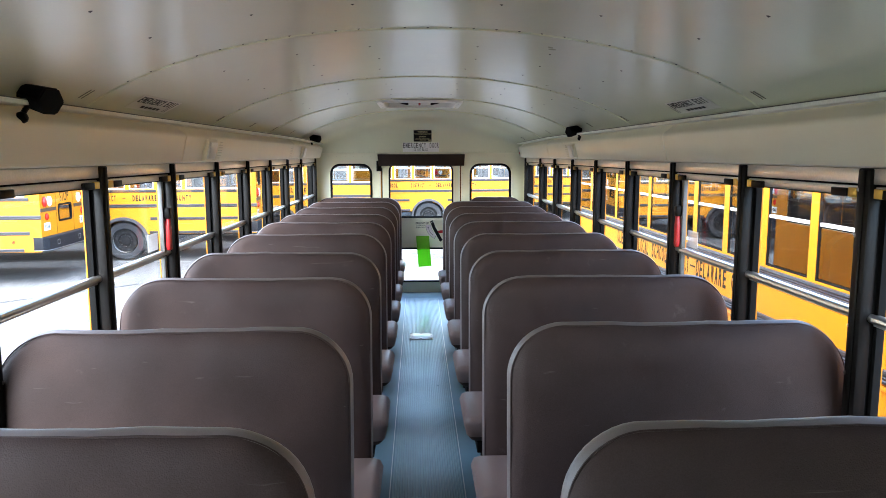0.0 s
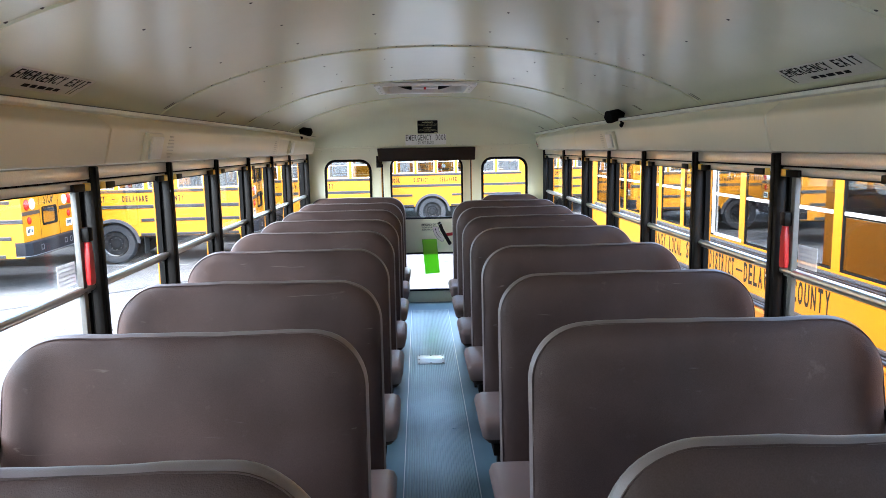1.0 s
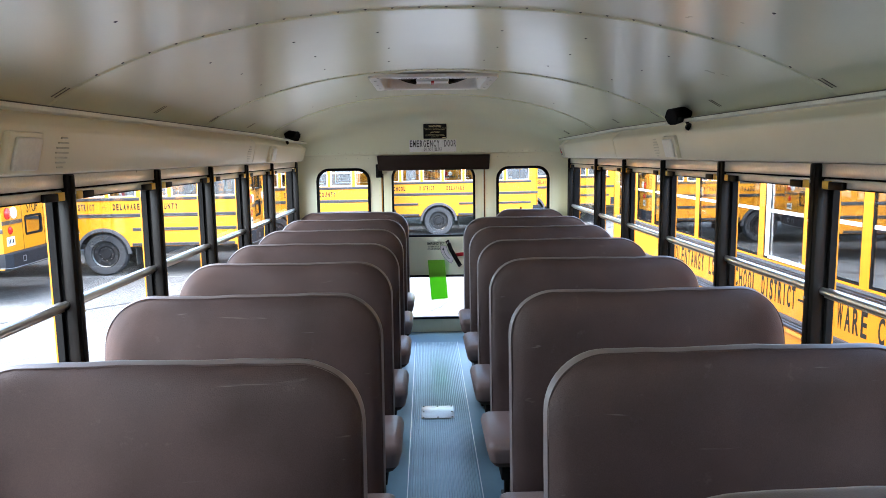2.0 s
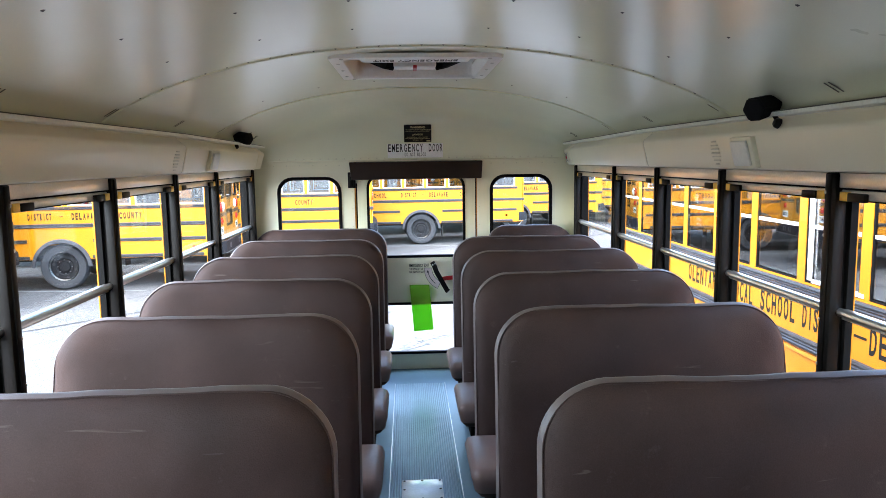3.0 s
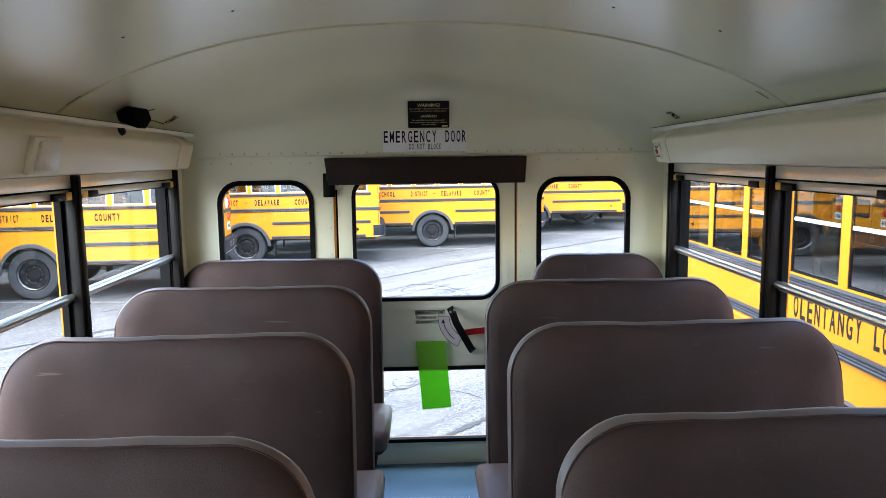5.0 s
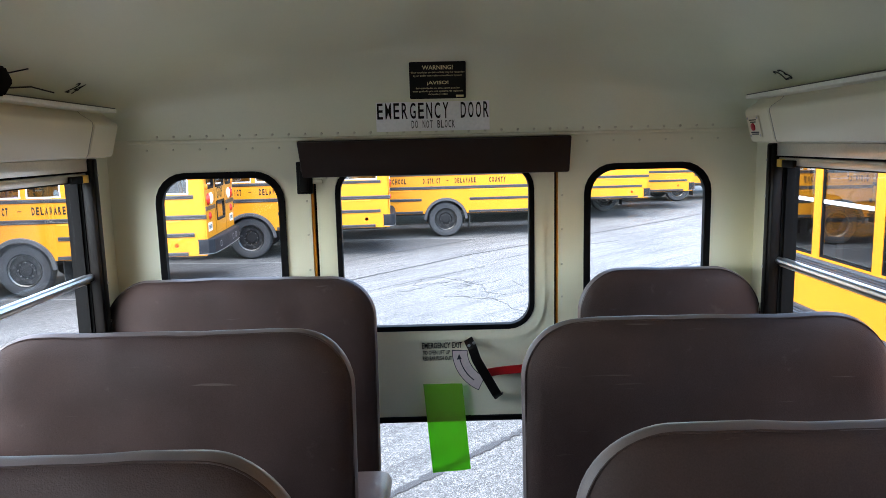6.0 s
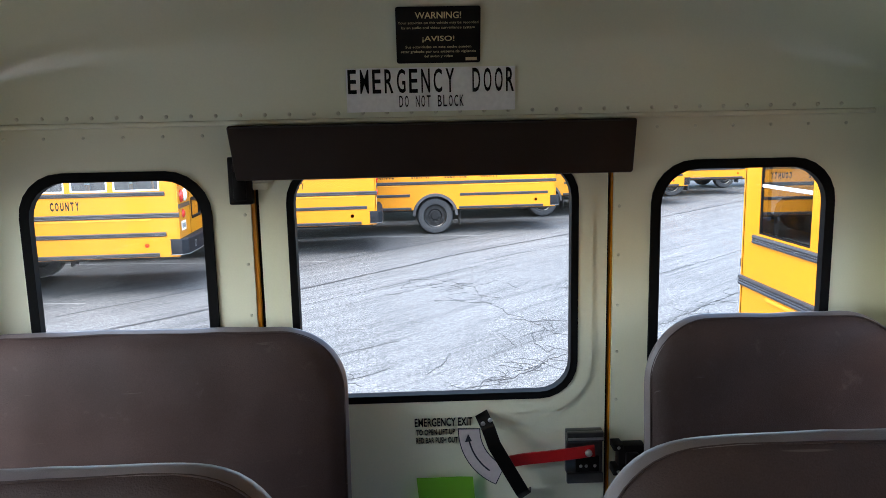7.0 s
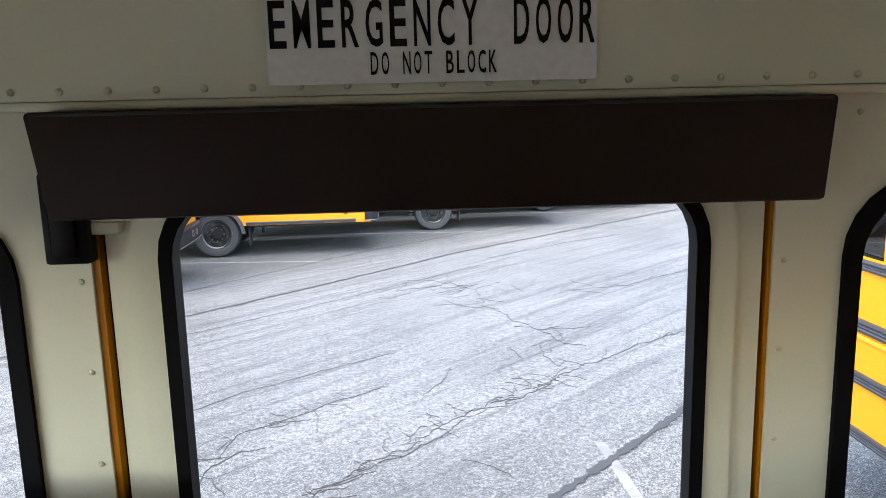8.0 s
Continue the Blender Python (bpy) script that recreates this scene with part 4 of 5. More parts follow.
def build_side_windows():
    num = 3
    for s in (-1, 1):
        posts = POSTS[:-1] if s < 0 else POSTS[:-2]
        for k, y in enumerate(posts):
            bm = boxes(tuple(sorted((s * 1.108, s * 1.142))) + (y - 0.027, y + 0.027, SILL - 0.02, HEAD), bevel=0.006)
            box(bm, *sorted((s * 1.103, s * 1.109)), y - 0.010, y + 0.010, SILL, HEAD - 0.004, bevel=0.002)
            p = tagged(finish(bm, "window_post", M["black"]), "black-painted steel window post of the bus", "window post", group="window posts", kind="structure")
            part("frame_channel", boxes(tuple(sorted((s * 1.1425, s * (1.176 if k else 1.1965)))) + (y - (0.021 if k else 0.027), y + (0.021 if k else 0.027), SILL, HEAD)), M["matt"], p, "matt black outer channel", smooth=0)
            if k:
                part("outer_edge", boxes(tuple(sorted((s * 1.1765, s * 1.181))) + (y - 0.0252, y - 0.0212, SILL, HEAD)), M["yellow"], p, "yellow outer edge of the post", smooth=0)
            bm = bmesh.new()
            for z in (0.93, 1.06, 1.30, 1.42):
                lathe(bm, [(0.006, 0.0), (0.0045, 0.003), (0.0, 0.0045)], Matrix.Translation((s * 1.109, y + 0.019, z)) @ pose(0, 0, 0, 0, -90 * s, 0), 8)
            part("screw", bm, M["steel"], p)["kind"] = "stuff"
        for k in range(len(posts) - 1):
            y0, y1 = posts[k + 1] + 0.0225, posts[k] - 0.0225
            fr = bmesh.new()
            X = sorted((s * 1.150, s * 1.170))
            for b in ((y0, y1, SILL, SILL + 0.03), (y0, y0 + 0.014, SILL + 0.03, HEAD - 0.03), (y1 - 0.014, y1, SILL + 0.03, HEAD - 0.03)):
                box(fr, X[0], X[1], *b)
            w = tagged(finish(fr, "window_%d" % num, M["matt"], smooth=0), "two-sash bus side window in a black frame", "window", kind="structure")
            num += 1
            X = sorted((s * 1.118, s * 1.192))
            part("head_channel", boxes((X[0], X[1], y0, y1, HEAD - 0.040, HEAD - 0.0003), bevel=0.0015), M["headalu"], w, "bright aluminium head channel")
            X = sorted((s * 1.122, s * 1.188))
            part("seal_strip", boxes((X[0], X[1], y0, y1, HEAD - 0.0455, HEAD - 0.0402)), M["matt"], w, "dark sealing strip", smooth=0)
            X = sorted((s * 1.124, s * 1.172))
            up = part("upper_sash", boxes((X[0], X[1], y0 + 0.004, y1 - 0.004, HEAD - 0.071, HEAD - 0.0457), bevel=0.003), M["headalu"], w, "bright upper sash rail")
            part("sash_seal", boxes((X[0] + 0.002, X[1] - 0.002, y0 + 0.012, y1 - 0.012, HEAD - 0.0745, HEAD - 0.0712)), M["matt"], up, "dark rubber sash seal", smooth=0)
            for e, q in ((y0 + 0.014, 1), (y1 - 0.014, -1)):
                X = sorted((s * 1.110, s * 1.1235))
                lat = part("latch", boxes((X[0], X[1]) + tuple(sorted((e + q * 0.038, e + q * 0.112))) + (HEAD - 0.076, HEAD - 0.053), bevel=0.003), M["black"], w, "black sash latch")
                part("latch_tab", boxes((X[0] + 0.003, X[1] - 0.0005) + tuple(sorted((e, e + q * 0.037))) + (HEAD - 0.076, HEAD - 0.051), bevel=0.002), M["brass"], lat, "brass-coloured latch tab")
            bm = bmesh.new()
            sweep(bm, [(s * 1.140, y0 - 0.004, 1.088), (s * 1.140, y1 + 0.004, 1.088)], 0.012, 10)
            box(bm, *sorted((s * 1.140, s * 1.156)), y0 + 0.012, y1 - 0.012, 1.070, 1.098)
            part("sash_rail", bm, M["alu"], w, "bright aluminium sash rail")
            for name, x, z0, z1 in (("upper_pane", 1.176, 1.09, HEAD - 0.032), ("lower_pane", 1.160, SILL + 0.028, 1.075)):
                X = sorted((s * x, s * (x + 0.004)))
                pane = part(name, boxes((X[0], X[1], y0 + 0.012, y1 - 0.012, z0, z1)), M["glass"], w, smooth=0)
                pane.visible_shadow = False


def build_hatch():
    z = 1.904
    e = tagged(empty("roof_hatch", Matrix.Translation((-0.018, (HY0 + HY1) / 2, z))), "white plastic emergency roof hatch with red lever", "roof hatch")
    bm = bmesh.new()
    h = (HY1 - HY0) / 2
    def rr(x, y, r, zz):
        return [bm.verts.new((u, v, zz - (u / HX) ** 2 * 0.012)) for u, v in rrect(-x, x, -y, y, r, 4)]
    rings = [rr(HX + 0.04, h + 0.04, 0.03, 0.016), rr(HX + 0.037, h + 0.037, 0.03, 0.0), rr(HX - 0.012, h - 0.012, 0.03, -0.004), rr(HX - 0.02, h - 0.02, 0.03, 0.004), rr(HX - 0.034, h - 0.034, 0.03, 0.105)]
    for q, r in zip(rings, rings[1:]):
        for k in range(len(q)):
            j = (k + 1) % len(q)
            bm.faces.new((q[k], q[j], r[j], r[k]))
    part("hatch_frame", bm, M["white"], e, "screwed white hatch frame")
    part("well_panel", boxes((-HX + 0.004, -HX + 0.014, -h + 0.05, h - 0.05, 0.012, 0.085), bevel=0.003), M["tan"], e, "tan plastic panel in the hatch well")
    part("vent_slot", boxes((HX - 0.030, HX - 0.026, -h + 0.12, h - 0.12, 0.03, 0.036)), M["slot"], e, "narrow dark vent slot", smooth=0)
    part("hatch_top", slab_z(rrect(-HX, HX, -h, h, 0.03, 4), 0.095, 0.108), M["tan"], e, "translucent tan hatch cover")
    bm = bmesh.new()
    for k in range(5):
        for v in (-h - 0.012, h + 0.012):
            lathe(bm, [(0.008, 0.0), (0.007, -0.003), (0.0, -0.005)], Matrix.Translation((-0.27 + 0.135 * k, v, -0.002 - (0.27 - 0.135 * k) ** 2 * 0.15)), 8)
    for s in (-1, 1):
        for v in (-0.2, 0.0, 0.2):
            lathe(bm, [(0.008, 0.0), (0.007, -0.003), (0.0, -0.005)], Matrix.Translation((s * (HX + 0.012), v, -0.014)), 8)
    part("screw", bm, M["steel"], e)["kind"] = "stuff"
    bm = slab_z(rrect(-0.215, 0.215, -0.255, -0.035, 0.035, 4), 0.0, 0.010)
    bmesh.ops.bevel(bm, geom=[x for x in bm.edges], offset=0.003, segments=1, affect="EDGES")
    bmesh.ops.transform(bm, matrix=Matrix.Translation((0, 0, 0.012)) @ pose(0, 0, 0, 2.5, 0, 0), verts=bm.verts)
    pl = part("inner_lid", bm, M["white"], e, "white inner lid panel")
    part("lettering", text_bm("EMERGENCY EXIT", 0.07, 0.33, Matrix.Translation((0, -0.12, 0.0063)) @ pose(0, 0, 0, 177.5, 0, 180), 0.0006), M["ink"], pl, "black EMERGENCY EXIT lettering")
    part("lever_box", boxes((-0.088, 0.088, 0.04, 0.15, 0.004, 0.040), bevel=0.006), M["white"], e, "white lever housing")
    for s in (-1, 1):
        part("hinge_arm", sweep(bmesh.new(), [(s * 0.088, 0.11, 0.016), (s * 0.13, 0.10, 0.024), (s * 0.205, -0.03, 0.04)], 0.020, 8), M["matt"], e, "black hinge arm")
    part("lever", boxes((-0.008, 0.008, 0.0, 0.115, -0.006, 0.006), bevel=0.003), M["red"], e, "red release lever")


def slab_z(ring, z0, z1):
    bm = bmesh.new()
    a, b = [bm.verts.new((u, v, z0)) for u, v in ring], [bm.verts.new((u, v, z1)) for u, v in ring]
    bm.faces.new(a[::-1])
    bm.faces.new(b)
    for k in range(len(ring)):
        j = (k + 1) % len(ring)
        bm.faces.new((a[k], a[j], b[j], b[k]))
    return bm


# ---- seats ----
def seat(side, x0, x1, low=0.34, seed=0, top=1.057):
    """A bench seat whose backrest spans x0 to x1; its top front edge stands at the origin's y. It faces -y."""
    e = empty("bus_seat")
    ph = 1.9 * seed
    def sag(u, w):
        """Uneven top edge of worn padding."""
        f = min(1.0, max(0.0, (w - 0.86) / 0.19))
        return f * f * (0.0016 * math.sin(9 * u + 2 + ph) + 0.0009 * math.sin(23 * u + 3 * ph) + 0.0007 * math.sin(47 * u + ph))
    def outline(a, b, c, d, rad, rl):
        """A rounded rectangle with extra points along its straight sides."""
        n = 12
        ring, out = rrect(a, b, c, d, rad, n, r_low=rl), []
        for q in range(4):
            out += ring[q * (n + 1):(q + 1) * (n + 1)]
            (p0, q0), (p1, q1) = out[-1], ring[((q + 1) * (n + 1)) % len(ring)]
            out += [(p0 + (p1 - p0) * g / 14, q0 + (q1 - q0) * g / 14) for g in range(1, 14)]
        return out
    def flare(u, w):
        """The back widens downwards on its wall side."""
        g = min(1.0, max(0.0, (u - 0.6) / 0.5 if side > 0 else (-u - 0.6) / 0.5))
        return u + side * 0.030 * g * min(1.0, max(0.0, (top - w) / 0.34))
    lean = Matrix.Translation((0, -0.012, 0.42)) @ pose(0, 0, 0, -4.5, 0, 0) @ Matrix.Translation((0, 0, -0.42))
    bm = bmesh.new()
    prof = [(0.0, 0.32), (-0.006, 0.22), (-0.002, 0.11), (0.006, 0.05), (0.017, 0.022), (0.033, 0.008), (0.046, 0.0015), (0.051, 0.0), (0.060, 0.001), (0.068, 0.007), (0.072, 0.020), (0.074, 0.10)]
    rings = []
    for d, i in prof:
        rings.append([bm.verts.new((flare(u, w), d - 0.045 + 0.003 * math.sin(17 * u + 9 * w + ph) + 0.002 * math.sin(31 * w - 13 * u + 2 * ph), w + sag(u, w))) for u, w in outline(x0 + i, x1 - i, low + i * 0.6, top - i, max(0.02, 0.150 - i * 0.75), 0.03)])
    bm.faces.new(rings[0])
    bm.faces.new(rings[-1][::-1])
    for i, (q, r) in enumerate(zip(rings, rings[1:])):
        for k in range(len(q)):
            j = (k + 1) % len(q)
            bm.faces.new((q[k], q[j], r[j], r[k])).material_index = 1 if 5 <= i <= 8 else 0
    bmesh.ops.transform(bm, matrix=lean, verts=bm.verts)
    back = finish(bm, "backrest", M["vinyl"], e, "padded brown vinyl backrest, edge band pale from wear and painted light", 50, mats=[M["edge"]])
    bm = bmesh.new()
    pipe = [(flare(u, w), -0.0135, w + sag(u, w)) for u, w in outline(x0 + 0.008, x1 - 0.008, low + 0.008, top - 0.008, 0.143, 0.03)]
    sweep(bm, pipe, 0.0020, 6, closed=True)
    bmesh.ops.transform(bm, matrix=lean, verts=bm.verts)
    part("piping", bm, M["vinyl"], back, "dark sewn piping")
    # cushion, a little wider than the back on the aisle
    a0, a1 = (x0 - 0.050, x1) if side > 0 else (x0, x1 + 0.042)
    bm = boxes((a0, a1, -0.425, -0.045, 0.268, 0.388), bevel=0.034)
    for v in bm.verts:
        if v.co.z < 0.325:
            t = (0.325 - v.co.z) / 0.06
            v.co.y = -0.235 + (v.co.y + 0.235) * (1 - 0.10 * t)
            inner = a0 if side > 0 else a1
            v.co.x += (0.035 * t if side > 0 else -0.035 * t) * max(0, 1 - abs(v.co.x - inner) / 0.2)
        else:
            v.co.z += 0.008 * math.cos((v.co.y + 0.235) * 7)
    # cushion faces below this height take the darker vinyl
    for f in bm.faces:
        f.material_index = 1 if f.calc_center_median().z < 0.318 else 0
    finish(bm, "seat_cushion", M["cush"], e, "brown vinyl seat cushion with darker lower part", 50, mats=[M["vinyl"]])
    inner = a0 if side > 0 else a1
    part("seat_pan", boxes((a0 + 0.06, a1 - 0.06, -0.39, -0.07, 0.218, 0.272), bevel=0.004), M["matt"], e, "black steel seat pan")
    lx = inner + side * 0.115
    for y0, y1 in ((-0.36, -0.31), (-0.12, -0.10)):
        part("leg", sweep(bmesh.new(), [(lx, y0, 0.222), (lx, y1, 0.012)], 0.016, 10), M["black"], e, "black tubular steel leg")
    part("foot_rail", boxes((lx - 0.022, lx + 0.022, -0.37, -0.05, 0.0005, 0.014), bevel=0.002), M["black"], e, "black steel foot rail")
    wx = a1 - 0.02 if side > 0 else a0 + 0.02
    part("wall_rail", boxes((wx - 0.015, wx + 0.015, -0.39, -0.07, 0.188, 0.222), bevel=0.003), M["black"], e, "black steel wall-side rail")
    part("back_frame", sweep(bmesh.new(), [(lx, -0.06, 0.222), (lx, -0.02, 0.37)], 0.015, 8), M["black"], e)
    return e


ROWS_L = [-0.09, -0.80, -1.52, -2.235, -2.92, -3.65, -4.44, -5.150, -5.945, -6.65]
ROWS_R = [-0.12, -0.77, -1.465, -2.18, -2.90, -3.665, -4.41, -5.145, -5.915, -6.653]


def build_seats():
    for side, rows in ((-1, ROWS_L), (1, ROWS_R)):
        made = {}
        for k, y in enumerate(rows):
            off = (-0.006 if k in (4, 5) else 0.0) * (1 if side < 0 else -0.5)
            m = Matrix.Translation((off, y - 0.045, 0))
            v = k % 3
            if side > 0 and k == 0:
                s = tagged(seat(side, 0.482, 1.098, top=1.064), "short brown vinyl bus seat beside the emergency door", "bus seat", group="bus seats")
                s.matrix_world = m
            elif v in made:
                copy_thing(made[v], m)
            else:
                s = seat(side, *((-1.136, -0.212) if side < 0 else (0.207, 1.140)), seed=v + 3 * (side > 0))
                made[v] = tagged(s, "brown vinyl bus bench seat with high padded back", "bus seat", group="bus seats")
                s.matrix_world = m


# ---- small fittings ----
def build_fittings():
    # floor access plate
    pl = tagged(finish(boxes((-0.112, 0.080, -2.075, -1.870, 0.0045, 0.0085), bevel=0.0015), "floor_access_plate", M["platem"]), "screwed pale metal access plate in the aisle floor", "access plate")
    bm = bmesh.new()
    for x in (-0.10, -0.016, 0.068):
        for y in (-2.063, -1.972, -1.882):
            if (x, y) != (-0.016, -1.972):
                lathe(bm, [(0.006, 0.0), (0.005, 0.002), (0.0, 0.0028)], Matrix.Translation((x, y, 0.0085)), 8)
    part("screw", bm, M["rivet"], pl)["kind"] = "stuff"
    # interior cameras: black housings on short brackets
    for s, y in ((-1, -0.86), (1, -3.0), (-1, -5.90)):
        e = tagged(empty("interior_camera", Matrix.Translation((s * 1.035, y, 1.643 if y > -5 else 1.632))), "black hexagonal security camera on a bracket", "camera")
        bm = bmesh.new()
        bmesh.ops.create_cone(bm, cap_ends=True, segments=6, radius1=0.039, radius2=0.033, depth=0.098, matrix=pose(0, 0, 0.014, 0, 78, 28 if s > 0 else 152))
        bmesh.ops.bevel(bm, geom=[x for x in bm.edges], offset=0.004, segments=2, affect="EDGES")
        bmesh.ops.translate(bm, verts=bm.verts, vec=(-s * 0.025, -0.01, 0.012))
        part("housing", bm, M["rubber"], e, "matt black camera housing")
        part("bracket", sweep(bmesh.new(), [(0.0, 0.005, 0.02), (s * 0.004, -0.026, -0.004), (s * 0.008, -0.036, -0.020)], 0.007, 8), M["black"], e, "black bent bracket")
        part("base", lathe(bmesh.new(), [(0.016, 0.0), (0.015, 0.010), (0.010, 0.016), (0.0, 0.017)], pose(s * 0.012, -0.036, -0.026, 0, -70 * s, 0), 12), M["black"], e, "round black bracket base")
        if s < 0 and y > -1:
            part("cable", sweep(bmesh.new(), [(0.0, 0.03, 0.02), (0.01, 0.10, 0.012), (0.015, 0.20, 0.022), (0.02, 0.30, 0.014)], 0.0022, 6), M["black"], e, "thin black cable")
            part("cable", sweep(bmesh.new(), [(0.0, 0.03, 0.03), (0.03, 0.08, 0.045), (0.045, 0.14, 0.06)], 0.0018, 6), M["black"], e, "thin black cable")
    # square lamps and louvres on the cover panels
    for s, y, dl in ((-1, -1.42, -0.56), (-1, -4.28, 0.21), (1, -2.83, 0.236)):
        e = tagged(empty("dome_lamp", Matrix.Translation((s * 1.0500, y, 1.537)) @ pose(0, 0, 0, 0, -15 * s, 0)), "unlit square dome lamp with pale plastic lens", "lamp")
        part("lamp_base", boxes(tuple(sorted((s * 0.004, -s * 0.016))) + (-0.074, 0.074, -0.052, 0.052), bevel=0.005), M["cream"], e, "cream plastic lamp base")
        part("lens", boxes(tuple(sorted((-s * 0.015, -s * 0.027))) + (-0.056, 0.056, -0.042, 0.042), bevel=0.006), M["lens"], e, "pale diffusing lens")
        bm = bmesh.new()
        for k, half in enumerate((0.016, 0.026, 0.031, 0.033, 0.031, 0.026, 0.016)):
            box(bm, *sorted((s * 0.004, -s * 0.003)), -half, half, -0.044 + 0.0135 * k, -0.0395 + 0.0135 * k, bevel=0.001)
        tagged(finish(bm, "louvre_vent", M["louvre"], smooth=0), "round slotted louvre vent in the cream cover panel", "vent").matrix_world = Matrix.Translation((s * 1.0500, y + dl, 1.537)) @ pose(0, 0, 0, 0, -15 * s, 0)
    # seat-number and exit labels along the ceiling edge
    def along(s, y, x):
        """A frame lying on the ceiling at x, its text running along the bus, read from the aisle."""
        d = 0.01
        up = Vector((-s * d, 0, cap(abs(x) - d, y) - cap(abs(x), y))).normalized()
        run = Vector((0, -s * d, -s * (cap(x, y + d) - cap(x, y)))).normalized()
        nrm = run.cross(up)
        m = Matrix((run, up, nrm)).transposed().to_4x4()
        m.translation = Vector((s * abs(x), y, cap(x, y))) + nrm * 0.0022
        return m
    for side, rows in ((-1, ROWS_L), (1, ROWS_R)):
        for k, y in enumerate(rows):
            m = along(side, y - 0.42, 1.040) if k else along(side, -0.365 if side < 0 else -0.345, 1.050 if side < 0 else 1.055)
            if k == 0:
                t = text_bm("24" if side < 0 else "23", 0.052, 0.048, m, 0.0005)
            else:
                t = bars_bm([(-0.016, -0.011, -0.024, 0.024), (0.004, 0.009, -0.024, 0.024)], m, 0.0005)
            tagged(finish(t, "seat_number", M["ink"] if k == 0 else M["numgrey"], smooth=0), "small black seat number on the ceiling edge", "seat number", group="seat numbers")
        y = -5.02
        m = along(side, y, 1.030)
        sg = tagged(finish(bars_bm([(-0.20, 0.20, -0.045, 0.040)], m, 0.0005), "emergency_exit_sign", M["oldlabel"], smooth=0), "whitish emergency exit label above a window", "sign")
        part("lettering", stencil_bm("EMERGENCY", 0.036, 0.230, m @ pose(-0.065, 0.016, 0.001), 0.0005, bold=0.0), M["ink"], sg, "black condensed letters")
        part("lettering", stencil_bm("EXIT", 0.036, 0.100, m @ pose(0.130, 0.016, 0.001), 0.0005, bold=0.0), M["ink"], sg, "black condensed letters")
        for bar in wordbars(-0.09, 0.09, -0.025, 0.012, 5, 4):
            part("small_print", bars_bm([bar], m @ pose(0, 0, 0.001), 0.0005), M["ink"], sg)
    # red release levers of the emergency windows
    for s in (-1, 1):
        y = POSTS[6]
        e = tagged(empty("window_release", Matrix.Translation((s * 1.130, y - 0.075, 1.17))), "red emergency release lever on the window post", "release lever")
        bm = bmesh.new()
        rr = [(-0.015, -0.068), (0.015, -0.068), (0.019, -0.050), (0.015, 0.03), (0.009, 0.072), (-0.009, 0.072), (-0.014, 0.03), (-0.019, -0.050)]
        slab(bm, rr, -s * 0.004, -s * 0.020, axis="x")
        bmesh.ops.bevel(bm, geom=[x for x in bm.edges], offset=0.003, segments=1, affect="EDGES")
        part("lever", bm, M["red"], e, "red painted lever")
        part("pivot", boxes(tuple(sorted((s * 0.004, -s * 0.024))) + (-0.016, 0.016, 0.07, 0.115), bevel=0.004), M["black"], e, "black steel pivot bracket")
        part("channel", boxes(tuple(sorted((s * 0.000, s * 0.018))) + (-0.027, -0.003, -0.385, 0.27), bevel=0.002), M["dullalu"], e, "dull aluminium edge channel")
        X = s * 1.1745
        st = tagged(finish(boxes(tuple(sorted((X, X - s * 0.001))) + (y - 0.172, y - 0.058, 1.103, 1.176)), "window_sticker", M["sticker"], smooth=0), "small white instruction sticker on the window", "sticker")
        rows = []
        for q in range(5):
            rows += wordbars(-0.05, 0.05, 0.026 - 0.013 * q, 0.0042, 4, q)
        m = Matrix.Translation((X - s * 0.0015, y - 0.115, 1.1395)) @ pose(0, 0, 0, 90, 0, -90 * s)
        part("lettering", bars_bm(rows, m, 0.0004), M["print"], st, "tiny grey print")
    # alarm label with a red button on the end piece of the cover
    m = Matrix.Translation((1.0485, -0.182, 1.530)) @ pose(0, 0, 0, 0, -15, 0)
    e = tagged(finish(boxes((-0.003, 0.001, -0.042, 0.042, -0.036, 0.036), bevel=0.001), "alarm_label", M["cream"], smooth=0), "small riveted cream alarm plate with a red button", "label")
    part("button", lathe(bmesh.new(), [(0.013, 0.0), (0.012, 0.004), (0.0, 0.006)], pose(-0.003, 0.004, 0.0, 0, -90, 0), 14), M["red"], e, "red button")
    for z, half in ((0.021, 0.026), (0.014, 0.020), (-0.020, 0.028), (-0.026, 0.024)):
        part("lettering", bars_bm([(-half, half, z, z + 0.0035)], pose(-0.0034, 0, 0, 90, 0, -90), 0.0003), M["ink"], e, "tiny dark print")
    for y in (-0.034, 0.034):
        for z in (-0.029, 0.029):
            part("rivet", lathe(bmesh.new(), [(0.0042, 0.0), (0.0034, 0.0022), (0.0, 0.0035)], pose(-0.003, y, z, 0, -90, 0), 8), M["steel"], e, "bright rivet")
    e.matrix_world = m


build_ceiling()
build_roof()
build_floor()
build_walls()
build_rear()
build_side_windows()
build_hatch()
build_seats()
build_fittings()


# ---- parked school buses ----
TAIL, NOSE, WIDE = 3.25, -7.3, 1.2
BELT, EAVE = 1.80, 2.50
POSTX = [TAIL - 0.235] + [TAIL - 1.07 - 0.68 * k for k in range(14)]
POSTW = 0.046


